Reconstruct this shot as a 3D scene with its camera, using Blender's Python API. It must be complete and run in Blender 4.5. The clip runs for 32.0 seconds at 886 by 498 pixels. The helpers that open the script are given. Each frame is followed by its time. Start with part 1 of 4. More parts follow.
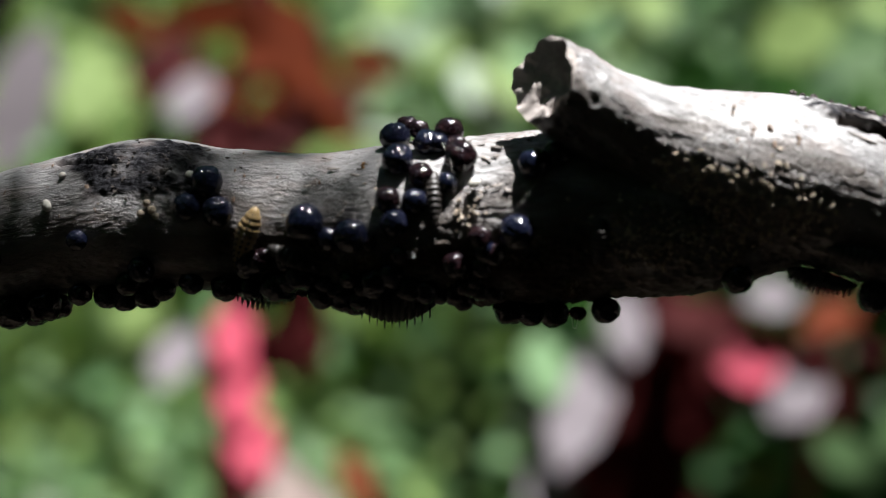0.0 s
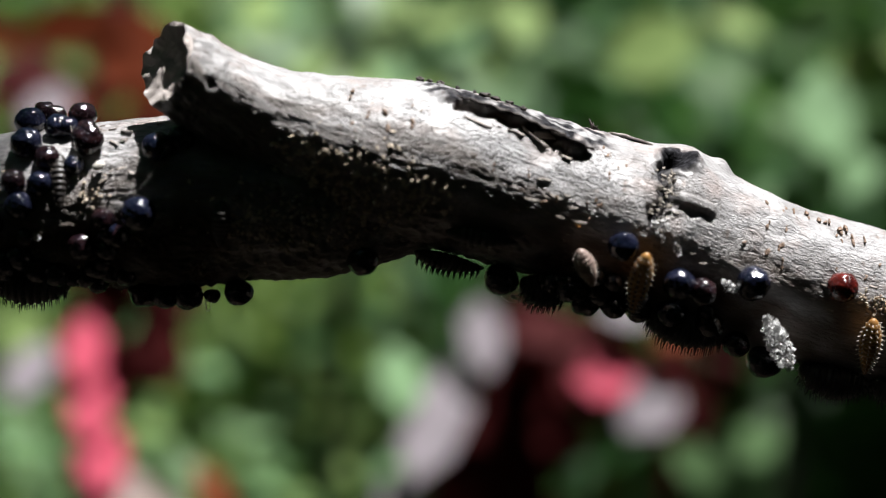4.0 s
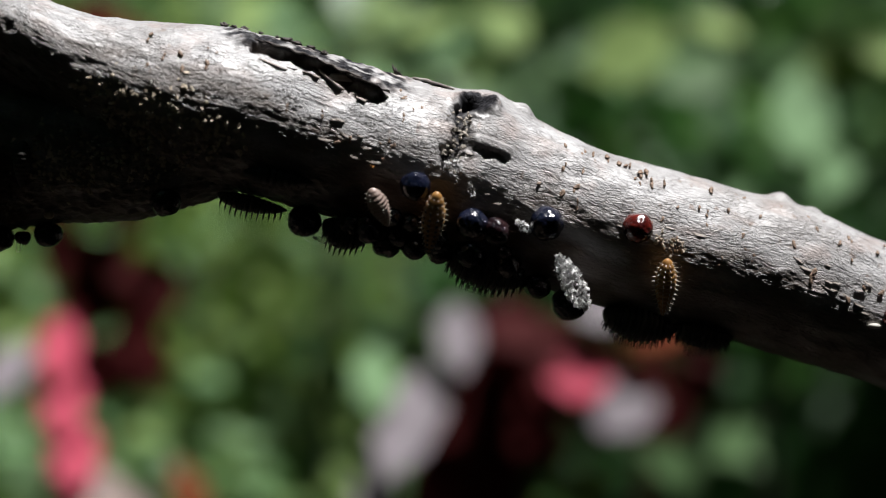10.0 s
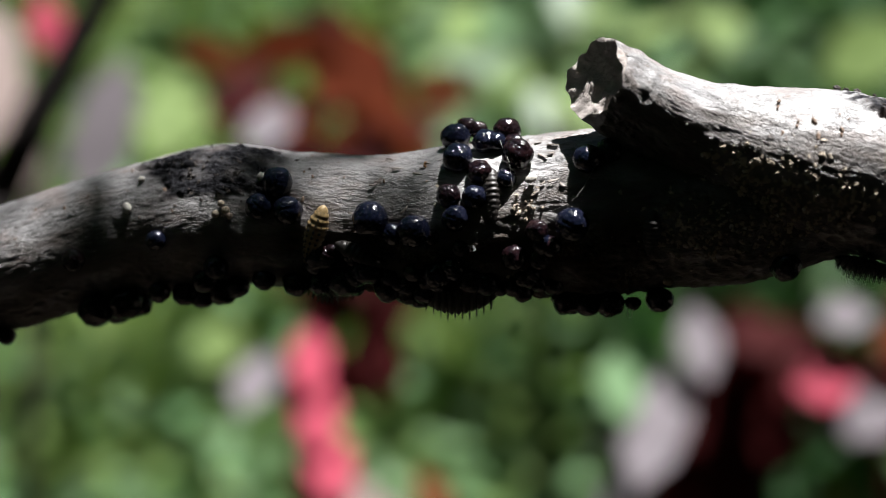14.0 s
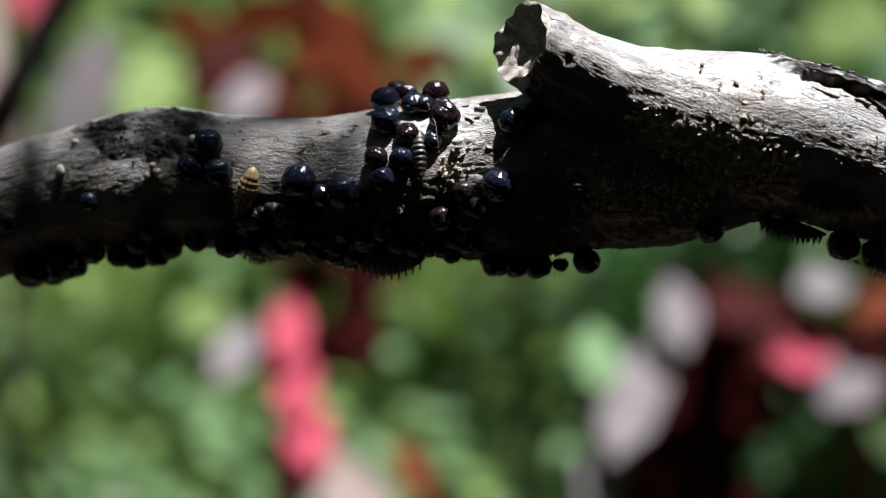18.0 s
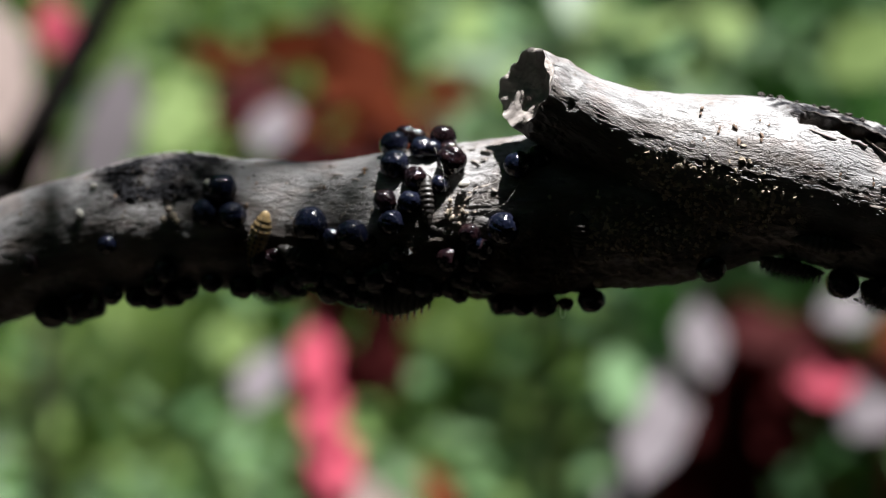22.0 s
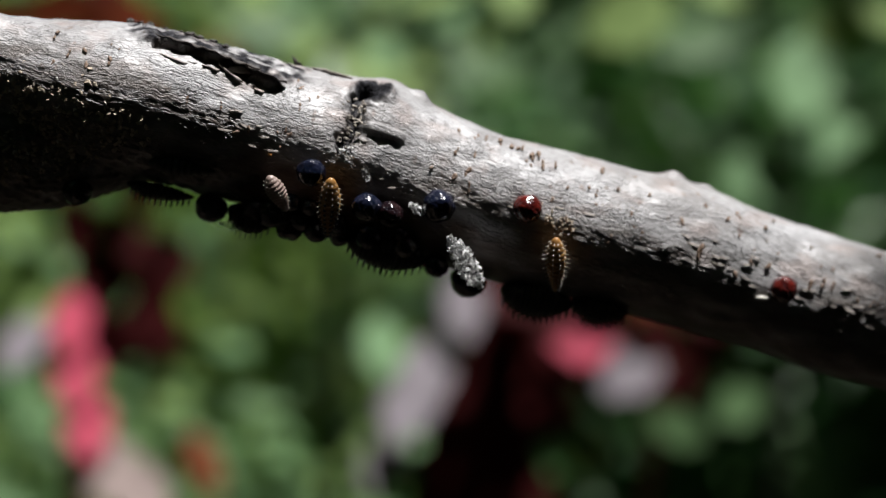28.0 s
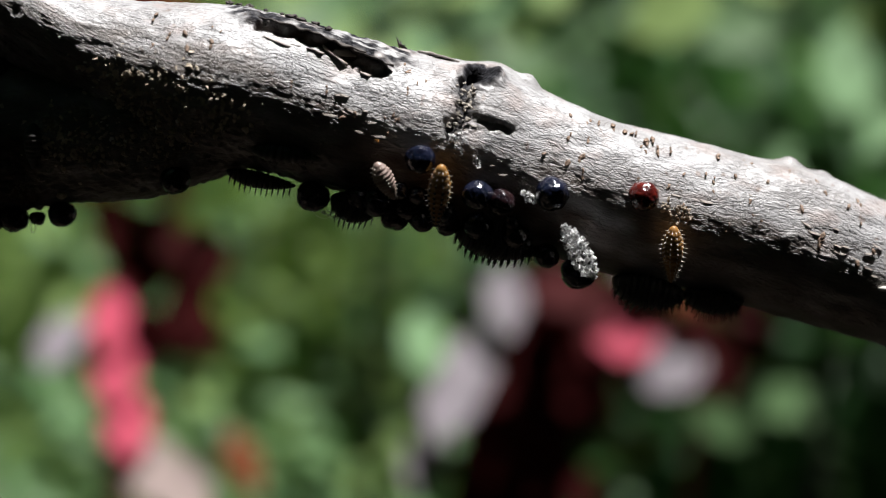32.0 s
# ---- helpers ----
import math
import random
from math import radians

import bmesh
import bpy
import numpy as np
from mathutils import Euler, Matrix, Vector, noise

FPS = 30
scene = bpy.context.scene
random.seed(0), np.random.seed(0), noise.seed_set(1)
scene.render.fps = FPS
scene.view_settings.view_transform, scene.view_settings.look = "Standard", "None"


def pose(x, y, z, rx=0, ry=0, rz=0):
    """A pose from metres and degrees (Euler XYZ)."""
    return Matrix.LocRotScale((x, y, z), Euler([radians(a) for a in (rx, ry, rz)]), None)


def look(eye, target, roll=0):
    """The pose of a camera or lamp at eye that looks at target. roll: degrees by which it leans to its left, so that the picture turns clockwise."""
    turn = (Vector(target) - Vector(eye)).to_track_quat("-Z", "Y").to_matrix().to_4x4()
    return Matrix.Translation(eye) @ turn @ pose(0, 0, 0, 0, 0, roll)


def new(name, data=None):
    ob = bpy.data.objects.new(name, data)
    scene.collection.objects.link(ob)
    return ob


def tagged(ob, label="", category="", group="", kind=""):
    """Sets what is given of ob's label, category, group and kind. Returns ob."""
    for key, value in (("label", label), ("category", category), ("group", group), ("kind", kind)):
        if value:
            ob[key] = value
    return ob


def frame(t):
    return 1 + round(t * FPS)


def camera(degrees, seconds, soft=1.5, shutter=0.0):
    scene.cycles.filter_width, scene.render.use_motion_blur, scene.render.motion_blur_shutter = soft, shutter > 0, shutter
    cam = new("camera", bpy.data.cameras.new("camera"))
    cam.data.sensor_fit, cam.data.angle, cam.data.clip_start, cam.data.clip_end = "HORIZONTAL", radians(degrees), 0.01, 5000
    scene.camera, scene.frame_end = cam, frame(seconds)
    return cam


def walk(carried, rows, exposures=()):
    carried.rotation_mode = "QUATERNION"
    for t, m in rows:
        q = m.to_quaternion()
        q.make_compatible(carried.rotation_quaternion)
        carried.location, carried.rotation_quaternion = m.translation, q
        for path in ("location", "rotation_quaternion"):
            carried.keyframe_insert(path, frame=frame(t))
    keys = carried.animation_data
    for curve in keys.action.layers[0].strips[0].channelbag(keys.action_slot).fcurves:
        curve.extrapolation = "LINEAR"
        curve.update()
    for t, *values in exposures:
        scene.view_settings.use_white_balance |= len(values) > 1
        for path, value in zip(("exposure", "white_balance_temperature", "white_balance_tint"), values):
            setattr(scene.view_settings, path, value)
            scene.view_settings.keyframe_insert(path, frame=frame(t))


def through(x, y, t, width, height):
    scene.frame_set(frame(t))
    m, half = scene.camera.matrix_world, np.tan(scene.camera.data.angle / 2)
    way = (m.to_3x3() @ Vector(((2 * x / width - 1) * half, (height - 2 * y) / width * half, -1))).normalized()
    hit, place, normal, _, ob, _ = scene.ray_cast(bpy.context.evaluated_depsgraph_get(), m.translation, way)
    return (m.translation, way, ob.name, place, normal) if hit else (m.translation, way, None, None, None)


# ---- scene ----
# ---- camera ----
cam = camera(28.0, 32.0, soft=1.1, shutter=0.0)
cam.data.dof.use_dof = True
cam.data.dof.focus_distance = 0.1712
cam.data.dof.aperture_fstop = 13.2


def turned(x, y, z, yaw, pitch, roll):
    """A camera pose that looks along +y when all the angles are 0."""
    return (Matrix.Translation((x, y, z)) @ Matrix.Rotation(radians(yaw), 4, "Z")
            @ Matrix.Rotation(radians(90 + pitch), 4, "X") @ Matrix.Rotation(radians(roll), 4, "Z"))


PATH = [
    (0, -0.00173, -0.16383, 0.00175, -0.154, 0.414, 0.476),
    (0.5, 0.00378, -0.16377, 0.00160, 0.150, 0.674, 0.455),
    (1, 0.00708, -0.16294, 0.00092, 0.630, 0.373, 0.358),
    (1.5, 0.00871, -0.16328, 0.00188, 0.927, 0.508, 0.413),
    (2, 0.00709, -0.16223, 0.00064, 0.984, 0.374, 0.393),
    (2.5, 0.00520, -0.15879, -0.00190, 0.810, 0.351, 0.580),
    (3, 0.01420, -0.15818, -0.00220, -0.221, 0.617, 0.448),
    (3.5, 0.01972, -0.16154, -0.00114, -1.053, 0.940, 0.531),
    (4, 0.02779, -0.16697, -0.00195, -1.933, 1.218, 0.462),
    (4.5, 0.03630, -0.17130, -0.00660, -2.518, 2.516, 0.484),
    (6.5, 0.05722, -0.17184, -0.01106, -0.833, 3.084, 0.153),
    (7, 0.05844, -0.17152, -0.01230, -0.702, 2.889, 0.014),
    (7.5, 0.05781, -0.16973, -0.01281, -0.201, 2.862, 0.310),
    (8, 0.06027, -0.16988, -0.01294, -0.809, 2.439, 0.285),
    (8.5, 0.06388, -0.17123, -0.01241, -1.651, 1.872, 0.233),
    (9, 0.06400, -0.17229, -0.01022, -2.470, 1.432, 0.353),
    (9.5, 0.05554, -0.17173, -0.01040, -0.851, 1.940, 0.453),
    (10, 0.05096, -0.17018, -0.00971, -0.533, 1.978, 0.527),
    (10.5, 0.04694, -0.16854, -0.00976, -0.506, 1.738, 0.577),
    (11, 0.04054, -0.16660, -0.00902, 0.286, 1.548, 0.718),
    (11.5, 0.03836, -0.16776, -0.00641, 0.362, 1.612, 0.445),
    (12, 0.02641, -0.16896, -0.00311, 1.268, 1.304, 0.495),
    (12.5, 0.01783, -0.17007, -0.00271, 1.252, 0.929, 0.062),
    (13, 0.01112, -0.17127, -0.00140, 2.040, 1.105, -0.380),
    (13.5, 0.00463, -0.17192, -0.00226, 2.576, 1.580, -0.315),
    (15.5, -0.00323, -0.17047, -0.00084, 1.557, 1.267, -0.131),
    (16, 0.00072, -0.17349, 0.00071, 1.777, 1.290, -0.192),
    (16.5, 0.00458, -0.17590, 0.00092, 0.874, 1.011, -0.126),
    (17, 0.00427, -0.17718, 0.00140, 1.387, 0.825, -0.092),
    (17.5, 0.00128, -0.17629, 0.00012, 1.735, 0.946, -0.049),
    (18, 0.00718, -0.17316, -0.00351, 2.384, 0.690, -0.245),
    (18.5, 0.00717, -0.16985, -0.00280, 1.985, 1.058, -0.349),
    (19, -0.00501, -0.17001, -0.00162, 4.427, 1.016, -0.163),
    (19.5, -0.00787, -0.17085, -0.00185, 4.219, 1.419, -0.197),
    (20, -0.01490, -0.17169, -0.00259, 4.918, 1.637, -0.164),
    (20.5, -0.01743, -0.17383, -0.00369, 5.332, 1.641, -0.127),
    (21, -0.00743, -0.17650, -0.00287, 4.523, 1.672, -0.149),
    (21.5, 0.00804, -0.17879, -0.00200, 3.491, 1.705, -0.382),
    (22, 0.00980, -0.17763, -0.00177, 3.405, 1.413, -0.529),
    (22.5, 0.01743, -0.17831, -0.00062, 2.545, 1.356, -0.506),
    (23, 0.03554, -0.18040, 0.00056, 2.006, 1.033, -0.673),
    (23.5, 0.05277, -0.18276, 0.00222, 1.304, 0.266, -0.134),
    (24, 0.06248, -0.18506, 0.00095, 1.506, -0.151, 0.171),
    (24.5, 0.06856, -0.18481, -0.00111, 1.886, -0.195, 0.003),
    (25, 0.07472, -0.18444, -0.00414, 1.496, 0.047, 0.004),
    (25.5, 0.07403, -0.18466, -0.00549, 1.370, 0.140, -0.061),
    (27.5, 0.06536, -0.17992, -0.00645, 0.880, 0.463, -0.364),
    (28, 0.06582, -0.17778, -0.00814, 1.026, 0.810, -0.429),
    (28.5, 0.06583, -0.17663, -0.00560, 1.735, 0.114, -0.446),
    (29, 0.06444, -0.17746, -0.00407, 2.086, -0.214, -0.474),
    (29.5, 0.06377, -0.17919, -0.00494, 1.368, -0.111, -0.471),
    (30, 0.06194, -0.18005, -0.00575, 0.915, 0.723, -0.420),
    (30.5, 0.06323, -0.17843, -0.00456, 1.393, -0.017, -0.411),
    (31, 0.06423, -0.17395, -0.00521, 2.339, -0.568, -0.423),
    (31.5, 0.06091, -0.17194, -0.00704, 2.278, -0.397, -0.433),
    (32, 0.05611, -0.17144, -0.00869, 1.436, 0.722, -0.581),
]
# the camera meters for the sunlit limb, and opens up where the shaded arm fills its view
METER = [(0, 1.5), (3, 1.45), (4.5, 1.23), (6.5, 1.02), (10, 0.98), (11.5, 1.2), (13, 1.34), (18, 1.44), (20.3, 1.64), (22, 1.39), (23.5, 1.03), (25, 0.84), (31, 0.92), (32, 1.18)]
walk(cam, [(t, turned(*row)) for t, *row in PATH], METER)

# ---- world, sun, exposure ----
SUN_TO = Vector((0.23, -0.17, 0.96)).normalized()
elevation = math.asin(SUN_TO.z)
azimuth = math.atan2(SUN_TO.x, SUN_TO.y)
world = bpy.data.worlds.new("sky")
scene.world = world
world.use_nodes = True
sky = world.node_tree.nodes.new("ShaderNodeTexSky")
sky.sky_type, sky.sun_disc = "NISHITA", False
sky.sun_elevation, sky.sun_rotation = elevation, azimuth
world.node_tree.links.new(sky.outputs[0], world.node_tree.nodes["Background"].inputs[0])
world.node_tree.nodes["Background"].inputs[1].default_value = 0.013
sun = new("sun", bpy.data.lights.new("sun", "SUN"))
sun.data.energy, sun.data.angle, sun.data.color = 5.0, radians(0.53), (1.0, 0.98, 0.965)
sun.matrix_world = look(SUN_TO * 5, (0, 0, 0))


# ---- materials ----
def material(name, rough=0.6, metal=0.0, spec=0.5):
    m = bpy.data.materials.new(name)
    m.use_nodes = True
    b = m.node_tree.nodes["Principled BSDF"]
    b.inputs["Roughness"].default_value, b.inputs["Metallic"].default_value = rough, metal
    b.inputs["Specular IOR Level"].default_value = spec
    return m, m.node_tree.nodes, m.node_tree.links, b


def place_nodes(nt, links, scale=(1, 1, 1), coord="Object"):
    tc, mp = nt.new("ShaderNodeTexCoord"), nt.new("ShaderNodeMapping")
    mp.inputs["Scale"].default_value = scale
    links.new(tc.outputs[coord], mp.inputs[0])
    return mp.outputs[0]


def noise_node(nt, links, at, scale, detail=5.0, rough=0.55, distort=0.0):
    n = nt.new("ShaderNodeTexNoise")
    n.inputs["Scale"].default_value, n.inputs["Detail"].default_value = scale, detail
    n.inputs["Roughness"].default_value, n.inputs["Distortion"].default_value = rough, distort
    links.new(at, n.inputs["Vector"])
    return n.outputs["Fac"]


def ramp(nt, links, fac, stops):
    r = nt.new("ShaderNodeValToRGB")
    while len(r.color_ramp.elements) < len(stops):
        r.color_ramp.elements.new(0.5)
    for e, (p, c) in zip(r.color_ramp.elements, stops):
        e.position, e.color = p, (*c, 1.0) if len(c) == 3 else c
    links.new(fac, r.inputs[0])
    return r.outputs["Color"]


def grey(v):
    return (v, v, v)


def mixed(nt, links, fac, a, b, mode="MIX"):
    n = nt.new("ShaderNodeMix")
    n.data_type, n.blend_type = "RGBA", mode
    for s, v in ((n.inputs[0], fac), (n.inputs[6], a), (n.inputs[7], b)):
        if isinstance(v, (int, float)):
            s.default_value = v
        elif isinstance(v, tuple):
            s.default_value = (*v, 1.0)
        else:
            links.new(v, s)
    return n.outputs[2]


def bumped(nt, links, b, height, strength=0.5, dist=0.0003, normal=None):
    n = nt.new("ShaderNodeBump")
    n.inputs["Strength"].default_value, n.inputs["Distance"].default_value = strength, dist
    links.new(height, n.inputs["Height"])
    if normal:
        links.new(normal, n.inputs["Normal"])
    links.new(n.outputs[0], b.inputs["Normal"])
    return n.outputs[0]


def bark_material():
    """Silvery grey bark with a sheen: thin wavy lips where it flakes, reddish-brown flecks, dark, crusty and
    shade-browned patches from the arm's own colour layer.
    """
    m, nt, ln, b = material("grey_bark", 0.5, 0.0, 0.7)
    uv = place_nodes(nt, ln, (1, 1, 1), "UV")          # metres along and around the arm
    def stretched(sx, sy):
        mp = nt.new("ShaderNodeMapping")
        mp.inputs["Scale"].default_value = (sx, sy, 1)
        ln.new(uv, mp.inputs[0])
        return mp.outputs[0]
    def sums(kind, *values):
        n = nt.new("ShaderNodeMath")
        n.operation = kind
        for k, v in enumerate(values):
            if isinstance(v, (int, float)):
                n.inputs[k].default_value = v
            else:
                ln.new(v, n.inputs[k])
        return n.outputs[0]
    def spread(value, low, high, to_low, to_high):
        n = nt.new("ShaderNodeMapRange")
        for k, v in enumerate((low, high, to_low, to_high)):
            n.inputs[k + 1].default_value = v
        ln.new(value, n.inputs[0])
        return n.outputs[0]
    across = nt.new("ShaderNodeSeparateXYZ")
    ln.new(uv, across.inputs[0])
    around = across.outputs[1]
    broad = noise_node(nt, ln, stretched(90, 160), 1.0, 4)
    fine = noise_node(nt, ln, stretched(900, 2600), 1.0, 6, 0.65)
    # wavy lips: ridges that run along the arm, broken up and bent
    bend = noise_node(nt, ln, stretched(340, 620), 1.0, 2, 0.5)
    kink = noise_node(nt, ln, stretched(1500, 1900), 1.0, 4, 0.65)
    phase = sums("MULTIPLY_ADD", around, 2500.0, sums("MULTIPLY_ADD", bend, 4.6, sums("MULTIPLY", kink, 3.0)))
    ridge = sums("FRACT", phase)
    lip = ramp(nt, ln, ridge, [(0.0, grey(0.0)), (0.20, grey(1.0)), (0.34, grey(0.85)), (0.55, grey(0.18)), (1.0, grey(0.0))])
    worn = ramp(nt, ln, noise_node(nt, ln, stretched(230, 420), 1.0, 4, 0.6), [(0.40, grey(0.05)), (0.60, grey(1.0))])
    shaggy = spread(around, -0.0085, -0.0025, 0.16, 1.0)
    lips = sums("MULTIPLY", sums("MULTIPLY", lip, worn), shaggy)
    base = ramp(nt, ln, broad, [(0.25, (0.155, 0.142, 0.138)), (0.5, (0.268, 0.262, 0.266)), (0.75, (0.385, 0.385, 0.398))])
    base = mixed(nt, ln, 0.5, base, ramp(nt, ln, fine, [(0.3, grey(0.22)), (0.5, grey(0.47)), (0.75, grey(0.70))]), "OVERLAY")
    blush = ramp(nt, ln, noise_node(nt, ln, stretched(210, 300), 1.0, 3, 0.5), [(0.52, grey(0.0)), (0.66, grey(0.55))])
    base = mixed(nt, ln, blush, base, (0.27, 0.205, 0.185))
    flecks = ramp(nt, ln, noise_node(nt, ln, stretched(900, 620), 1.0, 3, 0.5), [(0.64, grey(0.0)), (0.72, grey(0.75))])
    base = mixed(nt, ln, flecks, base, (0.13, 0.082, 0.06))
    # a net of hairline cracks between long scales
    net = nt.new("ShaderNodeTexVoronoi")
    net.feature, net.inputs["Scale"].default_value = "DISTANCE_TO_EDGE", 1.0
    bent = nt.new("ShaderNodeVectorMath")
    bent.operation, bent.inputs[1].default_value = "MULTIPLY_ADD", (2.4, 2.4, 0)
    shift = nt.new("ShaderNodeTexNoise")
    shift.inputs["Scale"].default_value, shift.inputs["Detail"].default_value = 1.0, 4.0
    ln.new(stretched(800, 1100), shift.inputs["Vector"])
    ln.new(shift.outputs["Color"], bent.inputs[0])
    ln.new(stretched(1050, 2700), bent.inputs[2])
    ln.new(bent.outputs[0], net.inputs["Vector"])
    hair = ramp(nt, ln, net.outputs["Distance"], [(0.0, grey(1.0)), (0.035, grey(0.75)), (0.10, grey(0.0))])
    seen = ramp(nt, ln, noise_node(nt, ln, stretched(300, 300), 1.0, 3, 0.6), [(0.36, grey(0.06)), (0.60, grey(0.52))])
    hair = sums("MULTIPLY", hair, seen)
    base = mixed(nt, ln, hair, base, (0.075, 0.060, 0.052))
    layer = nt.new("ShaderNodeAttribute")
    layer.attribute_name = "stain_shade"
    parts = nt.new("ShaderNodeSeparateColor")
    ln.new(layer.outputs["Color"], parts.inputs[0])
    speck = noise_node(nt, ln, stretched(2600, 2600), 1.0, 3, 0.6)
    dark_tone = mixed(nt, ln, ramp(nt, ln, speck, [(0.45, grey(0)), (0.7, grey(1))]), (0.008, 0.008, 0.010), (0.055, 0.055, 0.062))
    base = mixed(nt, ln, parts.outputs[0], base, dark_tone)
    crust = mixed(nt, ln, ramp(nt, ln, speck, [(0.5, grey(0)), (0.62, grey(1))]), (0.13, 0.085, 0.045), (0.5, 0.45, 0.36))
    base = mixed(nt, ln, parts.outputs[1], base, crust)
    # torn wood and the shade painted under the arms share this dark brown
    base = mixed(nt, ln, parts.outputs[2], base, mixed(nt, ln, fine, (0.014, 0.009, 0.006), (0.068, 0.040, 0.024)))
    ln.new(base, b.inputs["Base Color"])
    gloss = ramp(nt, ln, fine, [(0.3, grey(0.56)), (0.7, grey(0.40))])
    ln.new(mixed(nt, ln, parts.outputs[0], gloss, grey(0.92)), b.inputs["Roughness"])
    ln.new(ramp(nt, ln, parts.outputs[0], [(0.0, grey(1.0)), (0.8, grey(0.12))]), b.inputs["Specular IOR Level"])
    ln.new(ramp(nt, ln, parts.outputs[0], [(0.0, grey(0.18)), (0.6, grey(0.0))]), b.inputs["Coat Weight"])
    b.inputs["Coat Roughness"].default_value = 0.38
    height = sums("MULTIPLY_ADD", fine, 0.8, sums("MULTIPLY_ADD", hair, -0.75, sums("MULTIPLY", lips, 0.85)))
    bumped(nt, ln, b, height, 0.95, 0.00016)
    return m


def grain_material(name, low, high, scale, rough=0.6, bump=0.5, dist=0.0002, spec=0.5, rings=0.0, coat=0.0):
    m, nt, ln, b = material(name, rough, 0.0, spec)
    at = place_nodes(nt, ln)
    n = noise_node(nt, ln, at, scale, 6, 0.6)
    wide = noise_node(nt, ln, at, scale * 0.17, 3)
    col = ramp(nt, ln, n, [(0.3, low), (0.7, high)])
    col = mixed(nt, ln, 0.5, col, ramp(nt, ln, wide, [(0.3, tuple(v * 0.6 for v in low)), (0.7, high)]))
    ln.new(col, b.inputs["Base Color"])
    b.inputs["Coat Weight"].default_value = coat
    b.inputs["Coat Roughness"].default_value = 0.12
    bumped(nt, ln, b, n, bump, dist)
    return m


def leaf_material(name, low, high, through, rough=0.36, spec=0.5):
    """Leaf: a hue of its own for each leaf, some light let through."""
    m, nt, ln, b = material(name, rough, 0.0, spec)
    geo = nt.new("ShaderNodeNewGeometry")
    n = noise_node(nt, ln, place_nodes(nt, ln), 60.0, 4)
    col = mixed(nt, ln, geo.outputs["Random Per Island"], low, high)
    col = mixed(nt, ln, 0.35, col, ramp(nt, ln, n, [(0.3, grey(0.25)), (0.7, grey(0.75))]), "OVERLAY")
    ln.new(col, b.inputs["Base Color"])
    t = nt.new("ShaderNodeBsdfTranslucent")
    t.inputs[0].default_value = (*through, 1.0)
    mix = nt.new("ShaderNodeMixShader")
    mix.inputs[0].default_value = 0.3
    ln.new(b.outputs[0], mix.inputs[1])
    ln.new(t.outputs[0], mix.inputs[2])
    ln.new(mix.outputs[0], nt["Material Output"].inputs[0])
    return m


BARK = bark_material()
CUT_WOOD = grain_material("weathered_cut_wood", (0.26, 0.215, 0.195), (0.66, 0.60, 0.57), 900, 0.85, 0.9, 0.0005)
CUT_DARK = grain_material("dark_old_cut_wood", (0.03, 0.024, 0.02), (0.15, 0.13, 0.115), 900, 0.85, 0.9, 0.0005)
FLAKE = grain_material("curled_bark_flake", (0.14, 0.10, 0.075), (0.46, 0.43, 0.40), 1500, 0.6, 0.6, 0.0002)
DARK_BARK = grain_material("dark_bark_lip", (0.014, 0.011, 0.010), (0.075, 0.062, 0.055), 1600, 0.75, 0.9, 0.0003)
LENTICEL = grain_material("brown_lenticel", (0.10, 0.055, 0.035), (0.30, 0.21, 0.15), 2500, 0.7, 0.6, 0.0002)


def shell_material(name, low, high, film):
    """Hard glossy pebbled shell with a thin broken wax film."""
    m, nt, ln, b = material(name, 0.2, 0.0, 0.6)
    at = place_nodes(nt, ln)
    n = noise_node(nt, ln, at, 1.6, 4, 0.6)
    dust = noise_node(nt, ln, at, 5.2, 4, 0.65)
    pits = noise_node(nt, ln, at, 4.0, 2, 0.5)
    col = ramp(nt, ln, n, [(0.35, low), (0.7, high)])
    mask = ramp(nt, ln, dust, [(0.60, grey(0)), (0.74, grey(film))])
    ln.new(mixed(nt, ln, mask, col, (0.27, 0.28, 0.34)), b.inputs["Base Color"])
    ln.new(ramp(nt, ln, dust, [(0.35, grey(0.06)), (0.75, grey(0.26))]), b.inputs["Roughness"])
    bumped(nt, ln, b, pits, 1.0, 0.00008)
    return m


SHELL = shell_material("black_blue_shell", (0.003, 0.005, 0.013), (0.011, 0.012, 0.026), 0.14)
SHELL_BROWN = shell_material("dark_brown_shell", (0.005, 0.003, 0.005), (0.019, 0.008, 0.009), 0.16)
SHELL_RED = shell_material("dark_red_shell", (0.030, 0.004, 0.004), (0.11, 0.012, 0.008), 0.12)
LARVA_DARK = grain_material("dark_larva_skin", (0.010, 0.009, 0.009), (0.045, 0.038, 0.034), 1800, 0.45, 0.5, 0.0001)
LARVA_TAN = grain_material("tan_larva_skin", (0.30, 0.20, 0.09), (0.50, 0.36, 0.17), 1800, 0.45, 0.5, 0.0001)
LARVA_ORANGE = grain_material("orange_larva_skin", (0.21, 0.085, 0.020), (0.44, 0.235, 0.07), 1600, 0.4, 0.4, 0.0001)
LARVA_PALE = grain_material("pale_larva_skin", (0.15, 0.095, 0.08), (0.40, 0.31, 0.27), 1800, 0.45, 0.4, 0.0001)
SPINE = grain_material("black_spine", (0.008, 0.007, 0.007), (0.03, 0.026, 0.024), 2000, 0.4, 0.2, 0.0001)
SPINE_PALE = grain_material("pale_bristle", (0.35, 0.30, 0.24), (0.62, 0.56, 0.47), 2000, 0.4, 0.2, 0.0001)
EGG = grain_material("chalky_white_egg", (0.55, 0.52, 0.46), (0.80, 0.78, 0.72), 2200, 0.5, 0.3, 0.0001)
GRIT = grain_material("pale_grit", (0.07, 0.055, 0.045), (0.42, 0.38, 0.33), 1800, 0.8, 0.6, 0.0002)
